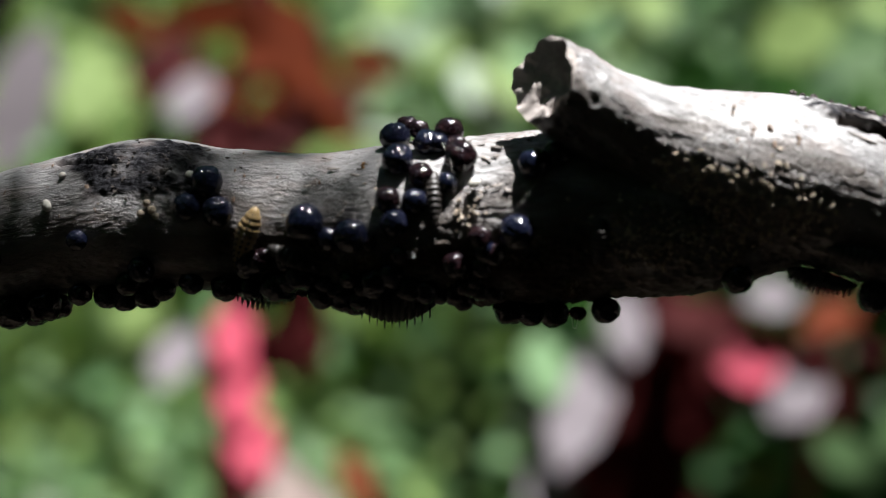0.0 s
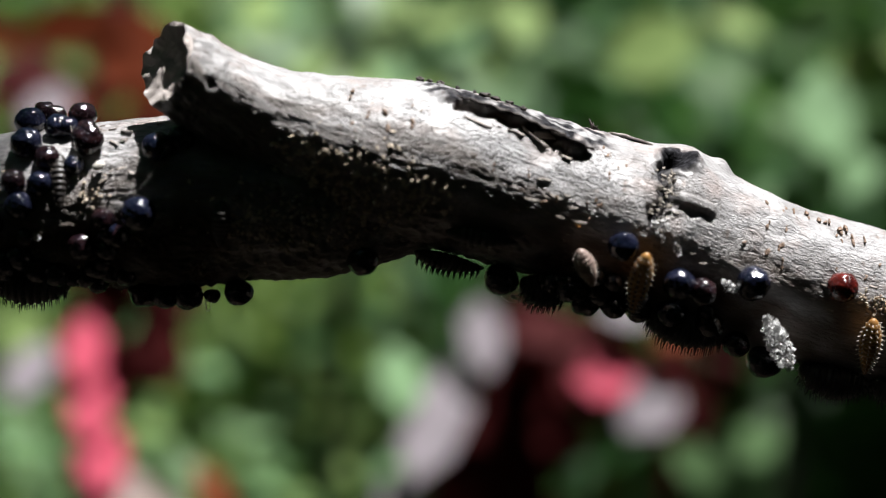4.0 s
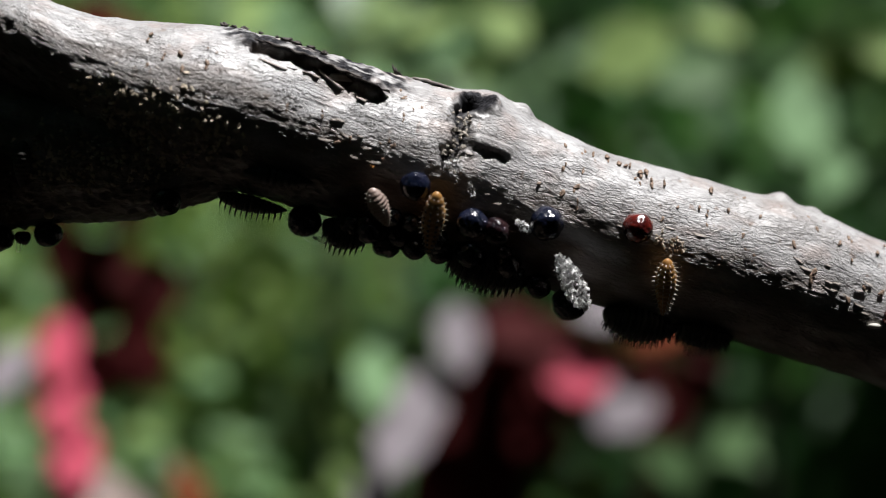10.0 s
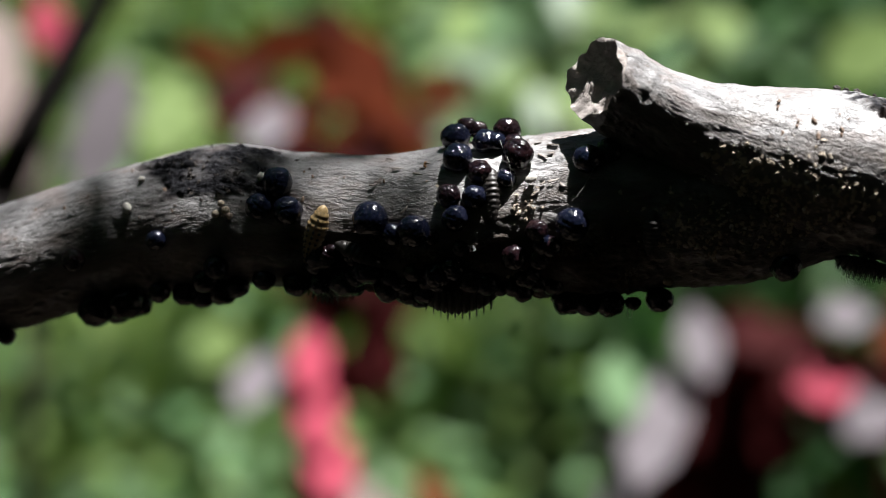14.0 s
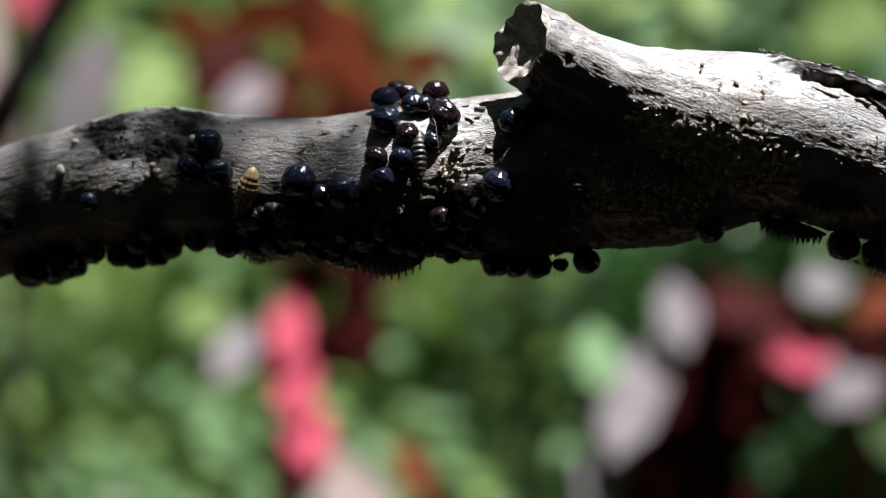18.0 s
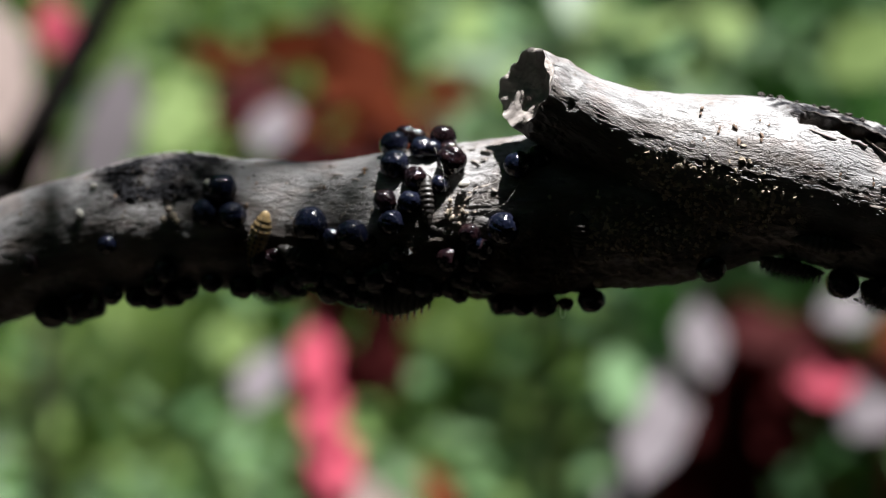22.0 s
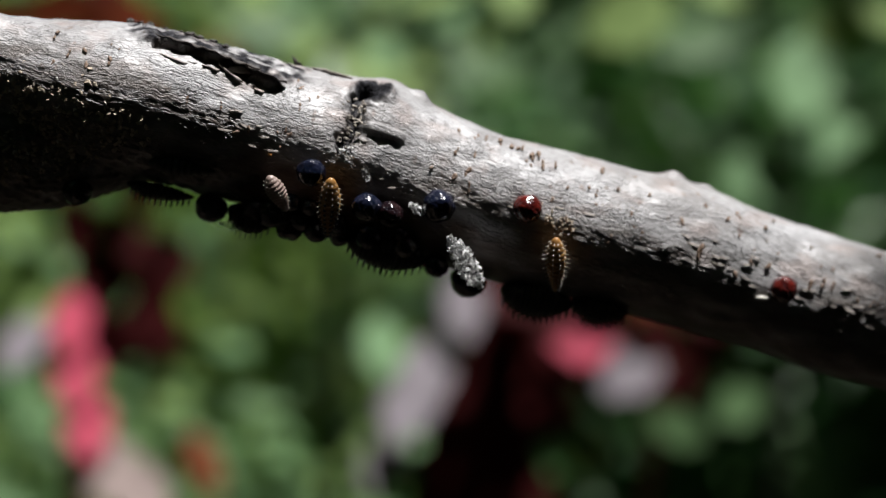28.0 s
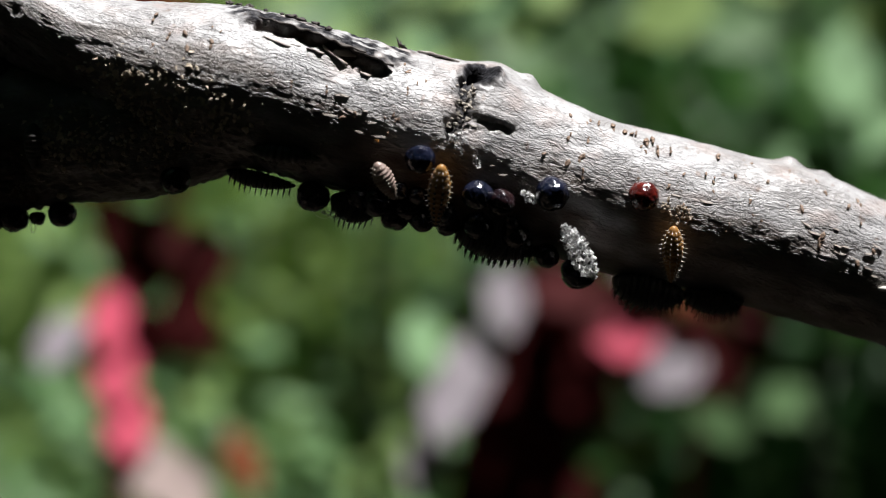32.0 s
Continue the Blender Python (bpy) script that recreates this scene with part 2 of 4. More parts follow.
CRUMB = grain_material("buff_crumb", (0.26, 0.185, 0.12), (0.68, 0.60, 0.49), 1800, 0.8, 0.6, 0.0002)


def film_material():
    """Papery, half clear shed skin."""
    m, nt, ln, b = material("papery_shed_skin", 0.3)
    n = noise_node(nt, ln, place_nodes(nt, ln), 2200, 5, 0.65)
    ln.new(ramp(nt, ln, n, [(0.3, grey(0.42)), (0.7, grey(0.88))]), b.inputs["Base Color"])
    ln.new(ramp(nt, ln, n, [(0.35, grey(0.4)), (0.6, grey(0.95))]), b.inputs["Alpha"])
    bumped(nt, ln, b, n, 0.8, 0.0002)
    return m


SKIN = film_material()
# bark colour made near-black in place of the shade on the sapling
TWIG = grain_material("shade_dark_twig_bark", (0.008, 0.006, 0.006), (0.022, 0.018, 0.017), 220, 0.85, 0.6, 0.0006, 0.15)
SOIL = grain_material("dark_garden_soil", (0.020, 0.015, 0.011), (0.065, 0.048, 0.034), 9, 0.95, 0.8, 0.01)
LEAF_GREEN = leaf_material("green_leaf", (0.055, 0.110, 0.042), (0.125, 0.212, 0.092), (0.135, 0.265, 0.07), 0.42, 0.28)
# dark leaf colour, also stands in for shade on the right-hand shrubs
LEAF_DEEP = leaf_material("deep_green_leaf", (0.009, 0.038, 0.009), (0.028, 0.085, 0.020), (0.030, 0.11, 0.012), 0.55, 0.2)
LEAF_LIME = leaf_material("lime_green_leaf", (0.13, 0.205, 0.055), (0.20, 0.28, 0.092), (0.20, 0.32, 0.06), 0.6, 0.15)
# the silvery and misty colours also stand in for sun glints on leaves
LEAF_SILVER_GLINT = leaf_material("silvery_glint_leaf", (0.15, 0.135, 0.148), (0.235, 0.208, 0.23), (0.11, 0.095, 0.095), 0.7, 0.08)
LEAF_MIST = leaf_material("misty_green_leaf", (0.095, 0.19, 0.082), (0.165, 0.27, 0.135), (0.14, 0.25, 0.08), 0.65, 0.12)
LEAF_PINK = leaf_material("pink_leaf", (0.36, 0.040, 0.075), (0.48, 0.075, 0.12), (0.38, 0.05, 0.085), 0.65, 0.1)
LEAF_BLUSH = leaf_material("blush_pink_leaf", (0.30, 0.235, 0.215), (0.40, 0.32, 0.30), (0.26, 0.19, 0.17), 0.7, 0.08)
LEAF_WINE = leaf_material("wine_red_leaf", (0.022, 0.003, 0.004), (0.060, 0.006, 0.006), (0.08, 0.005, 0.004), 0.7, 0.08)
LEAF_RUST = leaf_material("rust_red_leaf", (0.085, 0.014, 0.005), (0.155, 0.032, 0.009), (0.17, 0.028, 0.008), 0.7, 0.08)


# ---- the two arms of the branch, as tubes: x, height, depth, radius in millimetres ----
MM = 0.001
LIMB = [(4, 19.6, -3.2, 3.9), (8.5, 17.8, -2.6, 4.0), (13, 15.5, -1.2, 4.4), (17, 13.6, -0.3, 5.0), (20, 12.5, 0.6, 5.7), (28, 10.3, 1.4, 7.7), (36, 8.9, 2.4, 7.5),
        (44, 6.4, 3.5, 7.5), (50, 4.8, 4.3, 7.9), (55, 3.5, 5.0, 7.7), (60, 1.7, 5.7, 7.6), (67, -0.8, 6.7, 7.4), (73, -2.6, 7.5, 7.4),
        (81, -4.4, 9.0, 7.2), (87.5, -6.1, 10.2, 7.4), (94, -8.5, 11.4, 7.3), (100, -10.5, 12.6, 7.2), (106, -12.3, 13.8, 7.2),
        (113, -14.6, 15.4, 7.3), (120, -17, 17, 7.3), (136, -22.5, 21, 7.4), (170, -34, 30, 7.6)]
SHOOT = [(-150, -61.9, 26, 4.5), (-110, -29.9, 20, 4.8), (-90, -15.9, 16.6, 5.0), (-77, -8.5, 14.8, 5.3), (-70.8, -5.1, 14, 5.9), (-64.6,
         -2.5, 13.2, 6.0), (-58.5, -0.55, 12.6, 6.25), (-52.5, 1.15, 12, 6.25), (-46.6, 2.85, 11.5, 6.35), (-38, 5.05, 10.6, 6.65), (-29,
         6.45, 9.3, 7.25), (-23, 5.75, 8.4, 6.65), (-16, 5.45, 7.2, 6.65), (-11, 5.05, 6.6, 7.15), (-3, 5.65, 5.8, 7.55), (3, 6.05, 5.4,
         7.75), (8, 6.1, 5.0, 8.1), (16, 6.15, 4.5, 7.7), (24, 6.45, 4.3, 7.2), (32, 7.25, 4, 5.6), (40, 7.05, 4, 3.1)]


def along(table, x):
    """Centre, tangent, up and front vectors and radius of an arm where its axis crosses x (mm in, metres out)."""
    k = np.array(table, float)
    xs = np.array([x - 1.6, x - 0.8, x, x + 0.8, x + 1.6])
    wide = [np.interp(xs[:, None] + np.linspace(-2.5, 2.5, 11)[None], k[:, 0], k[:, n]).mean(1) for n in (1, 2, 3)]
    c = Vector((x, wide[1][2], wide[0][2]))
    tan = Vector((xs[4] - xs[0], wide[1][4] - wide[1][0], wide[0][4] - wide[0][0])).normalized()
    front = tan.cross(Vector((0, 0, 1))).normalized()
    up = front.cross(tan).normalized()
    return c * MM, tan, up, front, float(wide[2][2]) * MM


# ---- mesh helpers ----
def mesh_of(name, verts, faces, mat, smooth=True):
    me = bpy.data.meshes.new(name)
    me.from_pydata([tuple(v) for v in verts], [], faces)
    me.update()
    if smooth:
        me.polygons.foreach_set("use_smooth", [True] * len(me.polygons))
    me.materials.append(mat)
    return me


def child(name, me, parent, m=None, label=""):
    """One mesh as a part of its thing, at m in the parent's space."""
    ob = new(name, me)
    ob.parent = parent
    if m is not None:
        ob.matrix_basis = m
    return tagged(ob, label)


def grid_faces(rows, cols, wrap=True):
    faces = []
    for i in range(rows - 1):
        for j in range(cols if wrap else cols - 1):
            k = (j + 1) % cols
            faces.append((i * cols + j, i * cols + k, (i + 1) * cols + k, (i + 1) * cols + j))
    return faces


def swept(path, radii, sides=10, caps=True, rough=0.0, seed=0):
    """Verts and faces of a round bar along a list of points."""
    verts, n = [], len(path)
    side = Vector((0.31, 0.17, 0.93))
    for i, p in enumerate(path):
        p = Vector(p)
        tan = (Vector(path[min(i + 1, n - 1)]) - Vector(path[max(i - 1, 0)])).normalized()
        a = tan.cross(side).normalized()
        b = tan.cross(a)
        for j in range(sides):
            w = 2 * math.pi * j / sides
            r = radii[i] * (1 + rough * noise.noise(Vector((i * 0.7 + seed, math.cos(w) * 1.3, math.sin(w) * 1.3))))
            verts.append(p + r * (math.cos(w) * a + math.sin(w) * b))
    faces = grid_faces(n, sides)
    if caps:
        faces += [tuple(range(sides))[::-1], tuple((n - 1) * sides + j for j in range(sides))]
    return verts, faces


def blob(rows, cols, shape):
    """A closed round body: shape(u, v) gives the point for u from pole to pole (0..1) and v round it (0..1)."""
    verts = [shape(0.0, 0.0)]
    for i in range(1, rows):
        verts += [shape(i / rows, j / cols) for j in range(cols)]
    verts.append(shape(1.0, 0.0))
    faces = [(0, 1 + (j + 1) % cols, 1 + j) for j in range(cols)]
    for i in range(rows - 2):
        for j in range(cols):
            a, k = 1 + i * cols, (j + 1) % cols
            faces.append((a + j, a + k, a + cols + k, a + cols + j))
    last, a = len(verts) - 1, 1 + (rows - 2) * cols
    faces += [(last, a + j, a + (j + 1) % cols) for j in range(cols)]
    return verts, faces


def surface(table, x, deg, lift=0.0):
    """A point on an arm's bark at x (mm along) and deg round it (0 top, 90 front), with outward normal and tangent."""
    c, tan, up, front, r = along(table, x)
    out = math.cos(radians(deg)) * up + math.sin(radians(deg)) * front
    return c + (r + lift * MM) * out, out, tan


def seat(table, x, deg, spin=0.0, lift=0.0):
    """A pose on the bark: z outwards, x along the arm turned by spin degrees."""
    p, out, tan = surface(table, x, deg, lift)
    side = out.cross(tan)
    m = Matrix((tan, side, out)).transposed().to_4x4()
    return Matrix.Translation(p) @ m @ Matrix.Rotation(radians(spin), 4, "Z")


def between(table, a, b, lift=0.0):
    """A pose midway between two places on the bark, x from the first to the second, z outwards; and their distance."""
    p, q = surface(table, *a, lift)[0], surface(table, *b, lift)[0]
    mid, out, _ = surface(table, (a[0] + b[0]) / 2, (a[1] + b[1]) / 2, lift)
    ax = (q - p).normalized()
    side = out.cross(ax).normalized()
    m = Matrix((ax, side, ax.cross(side))).transposed().to_4x4()
    return Matrix.Translation(mid) @ m, (q - p).length


# ---- the branch ----
def step01(v):
    v = min(max(v, 0.0), 1.0)
    return v * v * (3 - 2 * v)


def inside(v, low, high, soft):
    return step01((v - low) / soft + 0.5) * step01((high - v) / soft + 0.5)


def limb_relief(x, deg, w):
    """Relief of the thick limb in mm, and its colour layer (dark patches, crust, torn wood with underside shade)."""
    torn = dark_tone = crust = 0.0
    jag = 1.5 * noise.noise(Vector((x * 0.9, deg * 0.10, 3))) + 0.7 * noise.noise(Vector((x * 3.1, deg * 0.3, 13)))
    d = 0.55 * noise.noise(Vector((x * 0.10, w * 0.14, 1))) + 0.14 * noise.noise(Vector((x * 0.5, w * 0.8, 7)))
    shaggy = 0.25 + 0.75 * inside(deg, 66, 150, 36)
    ridge = 1 - 2 * abs(noise.noise(Vector((x * 0.40 + 0.35 * jag, w * 1.9 + 0.5 * noise.noise(Vector((x * 0.7, w * 0.5, 6))), 11))))
    d += 0.045 * shaggy * max(ridge, -0.3)
    d += 0.03 * shaggy * (1 - 2 * abs(noise.noise(Vector((x * 0.85 + 0.4 * jag, w * 3.3, 15))))) + 0.05 * noise.noise(Vector((x * 2.2, w * 4.0, 5)))
    # torn bark: a long slot and its ragged end
    top = 44 + 0.75 * (x - 33)
    width = 4.4 + 0.7 * abs(x - 38.0)
    slot = inside(x + 0.4 * jag, 33.0, 41.6, 0.25) * inside(deg, top - 1 + 1.6 * jag, top + width + 3.2 * jag, 1.5)
    ragged = inside(x + 0.3 * jag, 40.6, 45.0, 0.3) * inside(deg + 3.6 * jag, 54.0, 60, 1.2)
    hole = max(slot, ragged)
    fade = min(max((deg - top) / (width + 2), 0.0), 1.0)
    fibre = 0.30 * noise.noise(Vector((x * 0.55, w * 5.0, 23))) * hole
    d -= 0.75 * max(slot * (1 - fade) ** 0.9, 0.6 * ragged) + fibre
    hole *= 1 - 0.92 * step01((fade - 0.22) / 0.3) * (x < 40.2)
    torn = max(torn, hole)
    lip = inside(x, 31.5, 44.5, 1.5) * inside(deg, top - 13, top + 1, 4)
    shag = inside(x, 29.5, 47.0, 2.5) * inside(deg, -14, top - 6, 12)
    dark_tone = max(dark_tone, shag * step01(0.55 + 1.6 * noise.noise(Vector((x * 0.9, w * 1.3, 52)))))
    d += 0.16 * shag * noise.noise(Vector((x * 1.7, w * 1.9, 44)))
    d += 0.55 * lip
    dark_tone = max(dark_tone, lip * step01(0.9 + 2.2 * noise.noise(Vector((x * 0.8, w * 0.8, 2)))))
    # swollen ring, knot hole and fissure
    d += 0.75 * math.exp(-((x - 55.0) / 2.2) ** 2) * (0.4 + 0.6 * inside(deg, -60, 60, 40))
    kx, kw = x - 53.2, (deg - 36) * 0.133
    far = math.hypot(kx, kw)
    d += (0.55 + 0.5 * jag) * math.exp(-((far - 1.5) / 0.6) ** 2) - 1.5 * math.exp(-((kx + 0.35) / 0.8) ** 2 - (kw / 0.6) ** 2)
    dark_tone = max(dark_tone, step01((2.0 - far) / 0.6))
    fis = math.exp(-((x - 52.2 - 0.3 * math.sin(deg * 0.2) - 0.45 * jag) / 0.72) ** 2) * inside(deg, 34, 96, 8)
    d -= 1.0 * fis
    dark_tone = max(dark_tone, fis)
    cav = inside(x + 0.4 * jag, 54.1, 56.7, 0.4) * inside(deg + 2.2 * jag, 71.5 + 1.0 * (x - 53.5), 79, 1.8)
    d -= 0.22 * cav
    torn = max(torn, 0.5 * cav)
    d += 0.4 * inside(x, 53.2, 57.0, 0.6) * inside(deg, 66, 73, 3)
    for bx, bd, h, s in ((84.6, 8, 0.8, 1.0), (57.6, 14, 0.7, 0.9), (88.0, 4, 0.35, 0.8)):
        d += h * math.exp(-((x - bx) / s) ** 2 - ((deg - bd) * 0.133 / 1.2) ** 2)
    # the sawn end: a pointed upper corner and a chipped far side
    end = step01((12.5 - x) / 5.0)
    d += end * (0.5 * math.exp(-((deg - 22) / 16) ** 2) - 0.8 * inside(deg, -85, -15, 30) + 0.35 * noise.noise(Vector((x * 0.5, w * 0.7, 40))))
    # broken near-black patches low on the limb, x 43 to 66
    under_dark = inside(x, 43, 66, 5) * inside(deg, 112, 200, 14) * (0.7 + 0.8 * noise.noise(Vector((x * 0.3, w * 0.35, 17))))
    dark_tone = max(dark_tone, min(1.0, max(0.0, under_dark)))
    crust = inside(x, 16, 34, 5) * inside(deg, 112, 150, 14) * (0.35 + 0.9 * noise.noise(Vector((x * 0.5, w * 0.6, 9))))
    d += 0.35 * max(crust, 0) * (0.5 + noise.noise(Vector((x * 1.9, w * 1.9, 4))))
    d += 0.32 * inside(deg, 128, 222, 24) * inside(x, 8, 60, 8) * noise.noise(Vector((x * 1.3, w * 1.5, 81)))
    # shade of the underside and crook, put into the bark colour as brown
    under_shade = inside(deg, 90 - 18 * inside(x, 4, 36, 8) + 16 * noise.noise(Vector((x * 0.12, 0, 61))), 215, 26) * (0.75 + 1.3 * noise.noise(Vector((x * 0.22, w * 0.45, 63))))
    return d, (dark_tone, max(0.0, min(crust, 1.0)), max(torn, min(0.9, max(0.0, under_shade))))


def shoot_relief(x, deg, w):
    """Relief of the thinner arm in mm, and its colour layer, underside shade in the last channel."""
    d = 0.5 * noise.noise(Vector((x * 0.11, w * 0.15, 21))) + 0.10 * noise.noise(Vector((x * 0.6, w * 0.9, 27)))
    d += 0.07 * (1 - 2 * abs(noise.noise(Vector((x * 0.55, w * 2.2, 31))))) + 0.045 * noise.noise(Vector((x * 2.2, w * 3.5, 25)))
    patch = inside(x, -34.5, -22.5, 2.5) * inside(deg, 16 - 0.9 * (x + 28), 76, 12) + 0.7 * inside(x, -37, -33, 2) * inside(deg, 20, 50, 12)
    patch *= 0.98 + 1.0 * noise.noise(Vector((x * 0.45, w * 0.5, 12)))
    dark_tone = max(0.0, min(1.0, patch))
    # broken near-black patches low on the arm, x -22 to 13
    under_dark = inside(x, -22, 13, 4) * inside(deg, 96, 200, 18) * (0.7 + 0.8 * noise.noise(Vector((x * 0.3, w * 0.35, 37))))
    dark_tone = max(dark_tone, min(1.0, max(0.0, under_dark)))
    d += 0.35 * dark_tone * (0.4 + noise.noise(Vector((x * 1.5, w * 1.5, 8))))
    crack = math.exp(-((w - 4.4 - 0.35 * (x + 36)) / 0.35) ** 2) * inside(x, -37, -31, 1.2)
    d -= 0.5 * crack
    dark_tone = max(dark_tone, crack)
    node = math.exp(-((x + 69.0) / 1.0) ** 2) * inside(deg, -20, 70, 30)
    d += 0.9 * node * (1 if x > -69 else 0.4)
    low = inside(x, -13, 12, 4) * inside(deg, 95, 185, 22)
    crust = max(0.0, low * (0.25 + 0.9 * noise.noise(Vector((x * 0.4, w * 0.5, 19)))))
    crust = max(crust, inside(x, 12, 30, 4) * inside(deg, 78, 150, 16) * (0.45 + 1.0 * noise.noise(Vector((x * 0.5, w * 0.6, 9)))))
    d += 0.4 * crust * (0.5 + noise.noise(Vector((x * 1.8, w * 1.8, 4))))
    split = 1 - 2 * abs(noise.noise(Vector((x * 0.33, w * 1.5, 33))))
    d += 0.16 * inside(x, 1, 14, 2) * max(split, -0.2)
    d += 0.30 * inside(deg, 128, 222, 24) * noise.noise(Vector((x * 1.3, w * 1.5, 83)))
    # underside shade painted in brown, reaching further forward below the stub
    under_shade = inside(deg, 80 - 30 * inside(x, 5, 40, 5) + 20 * noise.noise(Vector((x * 0.12, 0, 71))), 215, 26) * (0.75 + 1.3 * noise.noise(Vector((x * 0.22, w * 0.45, 73))))
    return d, (dark_tone, min(crust, 1.0), max(min(0.9, max(0.0, under_shade)), 0.8 * inside(x, 1, 9, 2) * max(0.0, split - 0.75) * 4))


def arm_mesh(name, table, x0, x1, rows, cols, relief, slant=None):
    """The bark of one arm as a fine tube with its relief and colour layer, and the points of its first rim."""
    verts, stain_shades, uvs = [], [], []
    near = int(cols * 0.82)
    rounds = [-15 + 205.0 * k / near for k in range(near)] + [190 + 155.0 * k / (cols - near) for k in range(cols - near)]
    rounds = [v if v <= 180 else v - 360 for v in rounds]
    for i in range(rows):
        x = x0 + (x1 - x0) * i / (rows - 1)
        c, tan, up, front, r = along(table, x)
        for deg in rounds:
            w = radians(deg) * 7.3
            wd = deg if deg > -90 else deg + 360
            d, s = relief(x, wd, radians(wd) * 7.3)
            a = radians(deg)
            p = c + (r + d * MM) * (math.cos(a) * up + math.sin(a) * front)
            if slant:
                p += tan * slant(a) * MM * max(0.0, 1 - (x - x0) / 7.0)
            verts.append(p)
            stain_shades.append(s)
            uvs.append((x * MM, abs(wd - 90) / 57.3 * 7.3 * MM * (1 if wd > 90 else -1)))
    me = mesh_of(name, verts, grid_faces(rows, cols), BARK)
    layer = me.color_attributes.new("stain_shade", "FLOAT_COLOR", "POINT")
    layer.data.foreach_set("color", np.c_[np.array(stain_shades), np.ones(len(stain_shades))].astype(np.float32).ravel())
    loops = np.empty(len(me.loops), np.int32)
    me.loops.foreach_get("vertex_index", loops)
    me.uv_layers.new(name="along").data.foreach_set("uv", np.array(uvs, np.float32)[loops].ravel())
    return me, verts[:cols]


def cut_slant(a):
    return 2.6 + 2.1 * math.sin(a) - 0.2 * math.cos(a) + 0.16 * math.sin(5 * a) + 0.12 * math.sin(11 * a + 1)


def sawn_face(rim, depth, seed):
    """A rough sawn end that closes a rim: rings that sag and crumble towards the pith."""
    c = sum(rim, Vector()) / len(rim)
    n = len(rim)
    out = sum(((rim[j] - c).cross(rim[j - 1] - c) for j in range(n)), Vector())
    out = (out if out.dot((rim[n // 3] - c).cross(rim[0] - c)) > 0 else -out).normalized()
    mean = sum((p - c).length for p in rim) / n
    verts, rings = [], 14
    for k in range(rings):
        f = 1 - k / rings
        for j, p in enumerate(rim):
            q = c + (p - c) * f
            q = q.lerp(c + (p - c).normalized() * mean * f, min(1.0, 8.0 * (1 - f)))
            q -= out * (q - c).dot(out) * min(1.0, 5.0 * (1 - f))
            rise = (0.07 * noise.noise(q * 1500 + Vector((seed, 0, 0))) + 0.36 * noise.noise(q * 620)) * min(1.0, 3 * f) - depth * (1 - f) ** 0.7 + 0.05 * math.sin(k * 2.2)
            verts.append(q + out * rise * MM * (0 if k == 0 else 1))
    verts.append(c - out * depth * MM)
    faces = [(b, a, d, e) for a, b, e, d in grid_faces(rings, n)]
    last = (rings - 1) * n
    faces += [(last + (j + 1) % n, last + j, rings * n) for j in range(n)]
    return verts, faces


def build_branch():
    branch = tagged(new("tree_branch"), "silvery grey tree branch with a sawn stub and flaking bark", "branch")
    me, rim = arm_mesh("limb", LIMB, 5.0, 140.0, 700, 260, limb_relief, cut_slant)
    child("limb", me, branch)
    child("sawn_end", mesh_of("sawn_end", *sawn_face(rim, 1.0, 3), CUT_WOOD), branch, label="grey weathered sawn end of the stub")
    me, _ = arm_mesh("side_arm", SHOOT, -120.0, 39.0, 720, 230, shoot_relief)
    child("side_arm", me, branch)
    # short side twig, cut off, on the far stretch of the limb
    path = [Vector((112.3, 14.5, -15.5)), Vector((112.6, 11.0, -11.8)), Vector((112.9, 8.2, -8.8)), Vector((113.2, 5.8, -6.2)), Vector((113.5, 3.8, -4.2))]
    v, f = swept([p * MM for p in path], [4.4 * MM, 3.5 * MM, 3.0 * MM, 2.85 * MM, 2.8 * MM], 40, False, 0.34, 5)
    stub = child("twig_stub", mesh_of("twig_stub", v, f, DARK_BARK), branch, label="dark cut-off stub of a side twig")
    child("sawn_end", mesh_of("twig_end", *sawn_face([Vector(p) for p in v[-40:]][::-1], 0.5, 8), CUT_DARK), stub, label="dark weathered cut end")
    return branch


branch = build_branch()


# ---- loose bark, lenticels and crumbs on the branch ----
def flake_mesh(seed, long, wide, curl):
    """A thin curled scrap of bark, thick enough to show its edge."""
    rng = random.Random(seed)
    top, rows, cols = [], 4, 5
    ragged = [rng.uniform(0.75, 1.15) for _ in range(cols)]
    for i in range(rows):
        for j in range(cols):
            u, v = j / (cols - 1) - 0.5, i / (rows - 1)
            top.append(Vector((u * long * (1 - 0.3 * v), v * wide * ragged[j], curl * v * v * (0.7 + 0.5 * rng.random()) + 0.05 * rng.random())) * MM)
    under = [p - Vector((0, 0, 0.09 * MM)) for p in top]
    n = rows * cols
    f = grid_faces(rows, cols, False)
    faces = f + [tuple(n + k for k in q[::-1]) for q in f]
    rim = [j for j in range(cols)] + [i * cols + cols - 1 for i in range(1, rows)] + [(rows - 1) * cols + j for j in range(cols - 2, -1, -1)] + [i * cols for i in range(rows - 2, 0, -1)]
    faces += [(rim[k], n + rim[k], n + rim[(k + 1) % len(rim)], rim[(k + 1) % len(rim)]) for k in range(len(rim))]
    return mesh_of("bark_flake", top + under, faces, FLAKE)


def lump_mesh(name, seed, size, mat, rows=8, cols=10, rough=0.35):
    def shape(u, v):
        a, w = math.pi * u, 2 * math.pi * v
        p = Vector((math.sin(a) * math.cos(w), math.sin(a) * math.sin(w), math.cos(a)))
        return Vector((p.x * size[0], p.y * size[1], p.z * size[2])) * MM * (1 + rough * noise.noise(p * 1.7 + Vector((seed * 3.1, 0, 0))))
    return mesh_of(name, *blob(rows, cols, shape), mat)


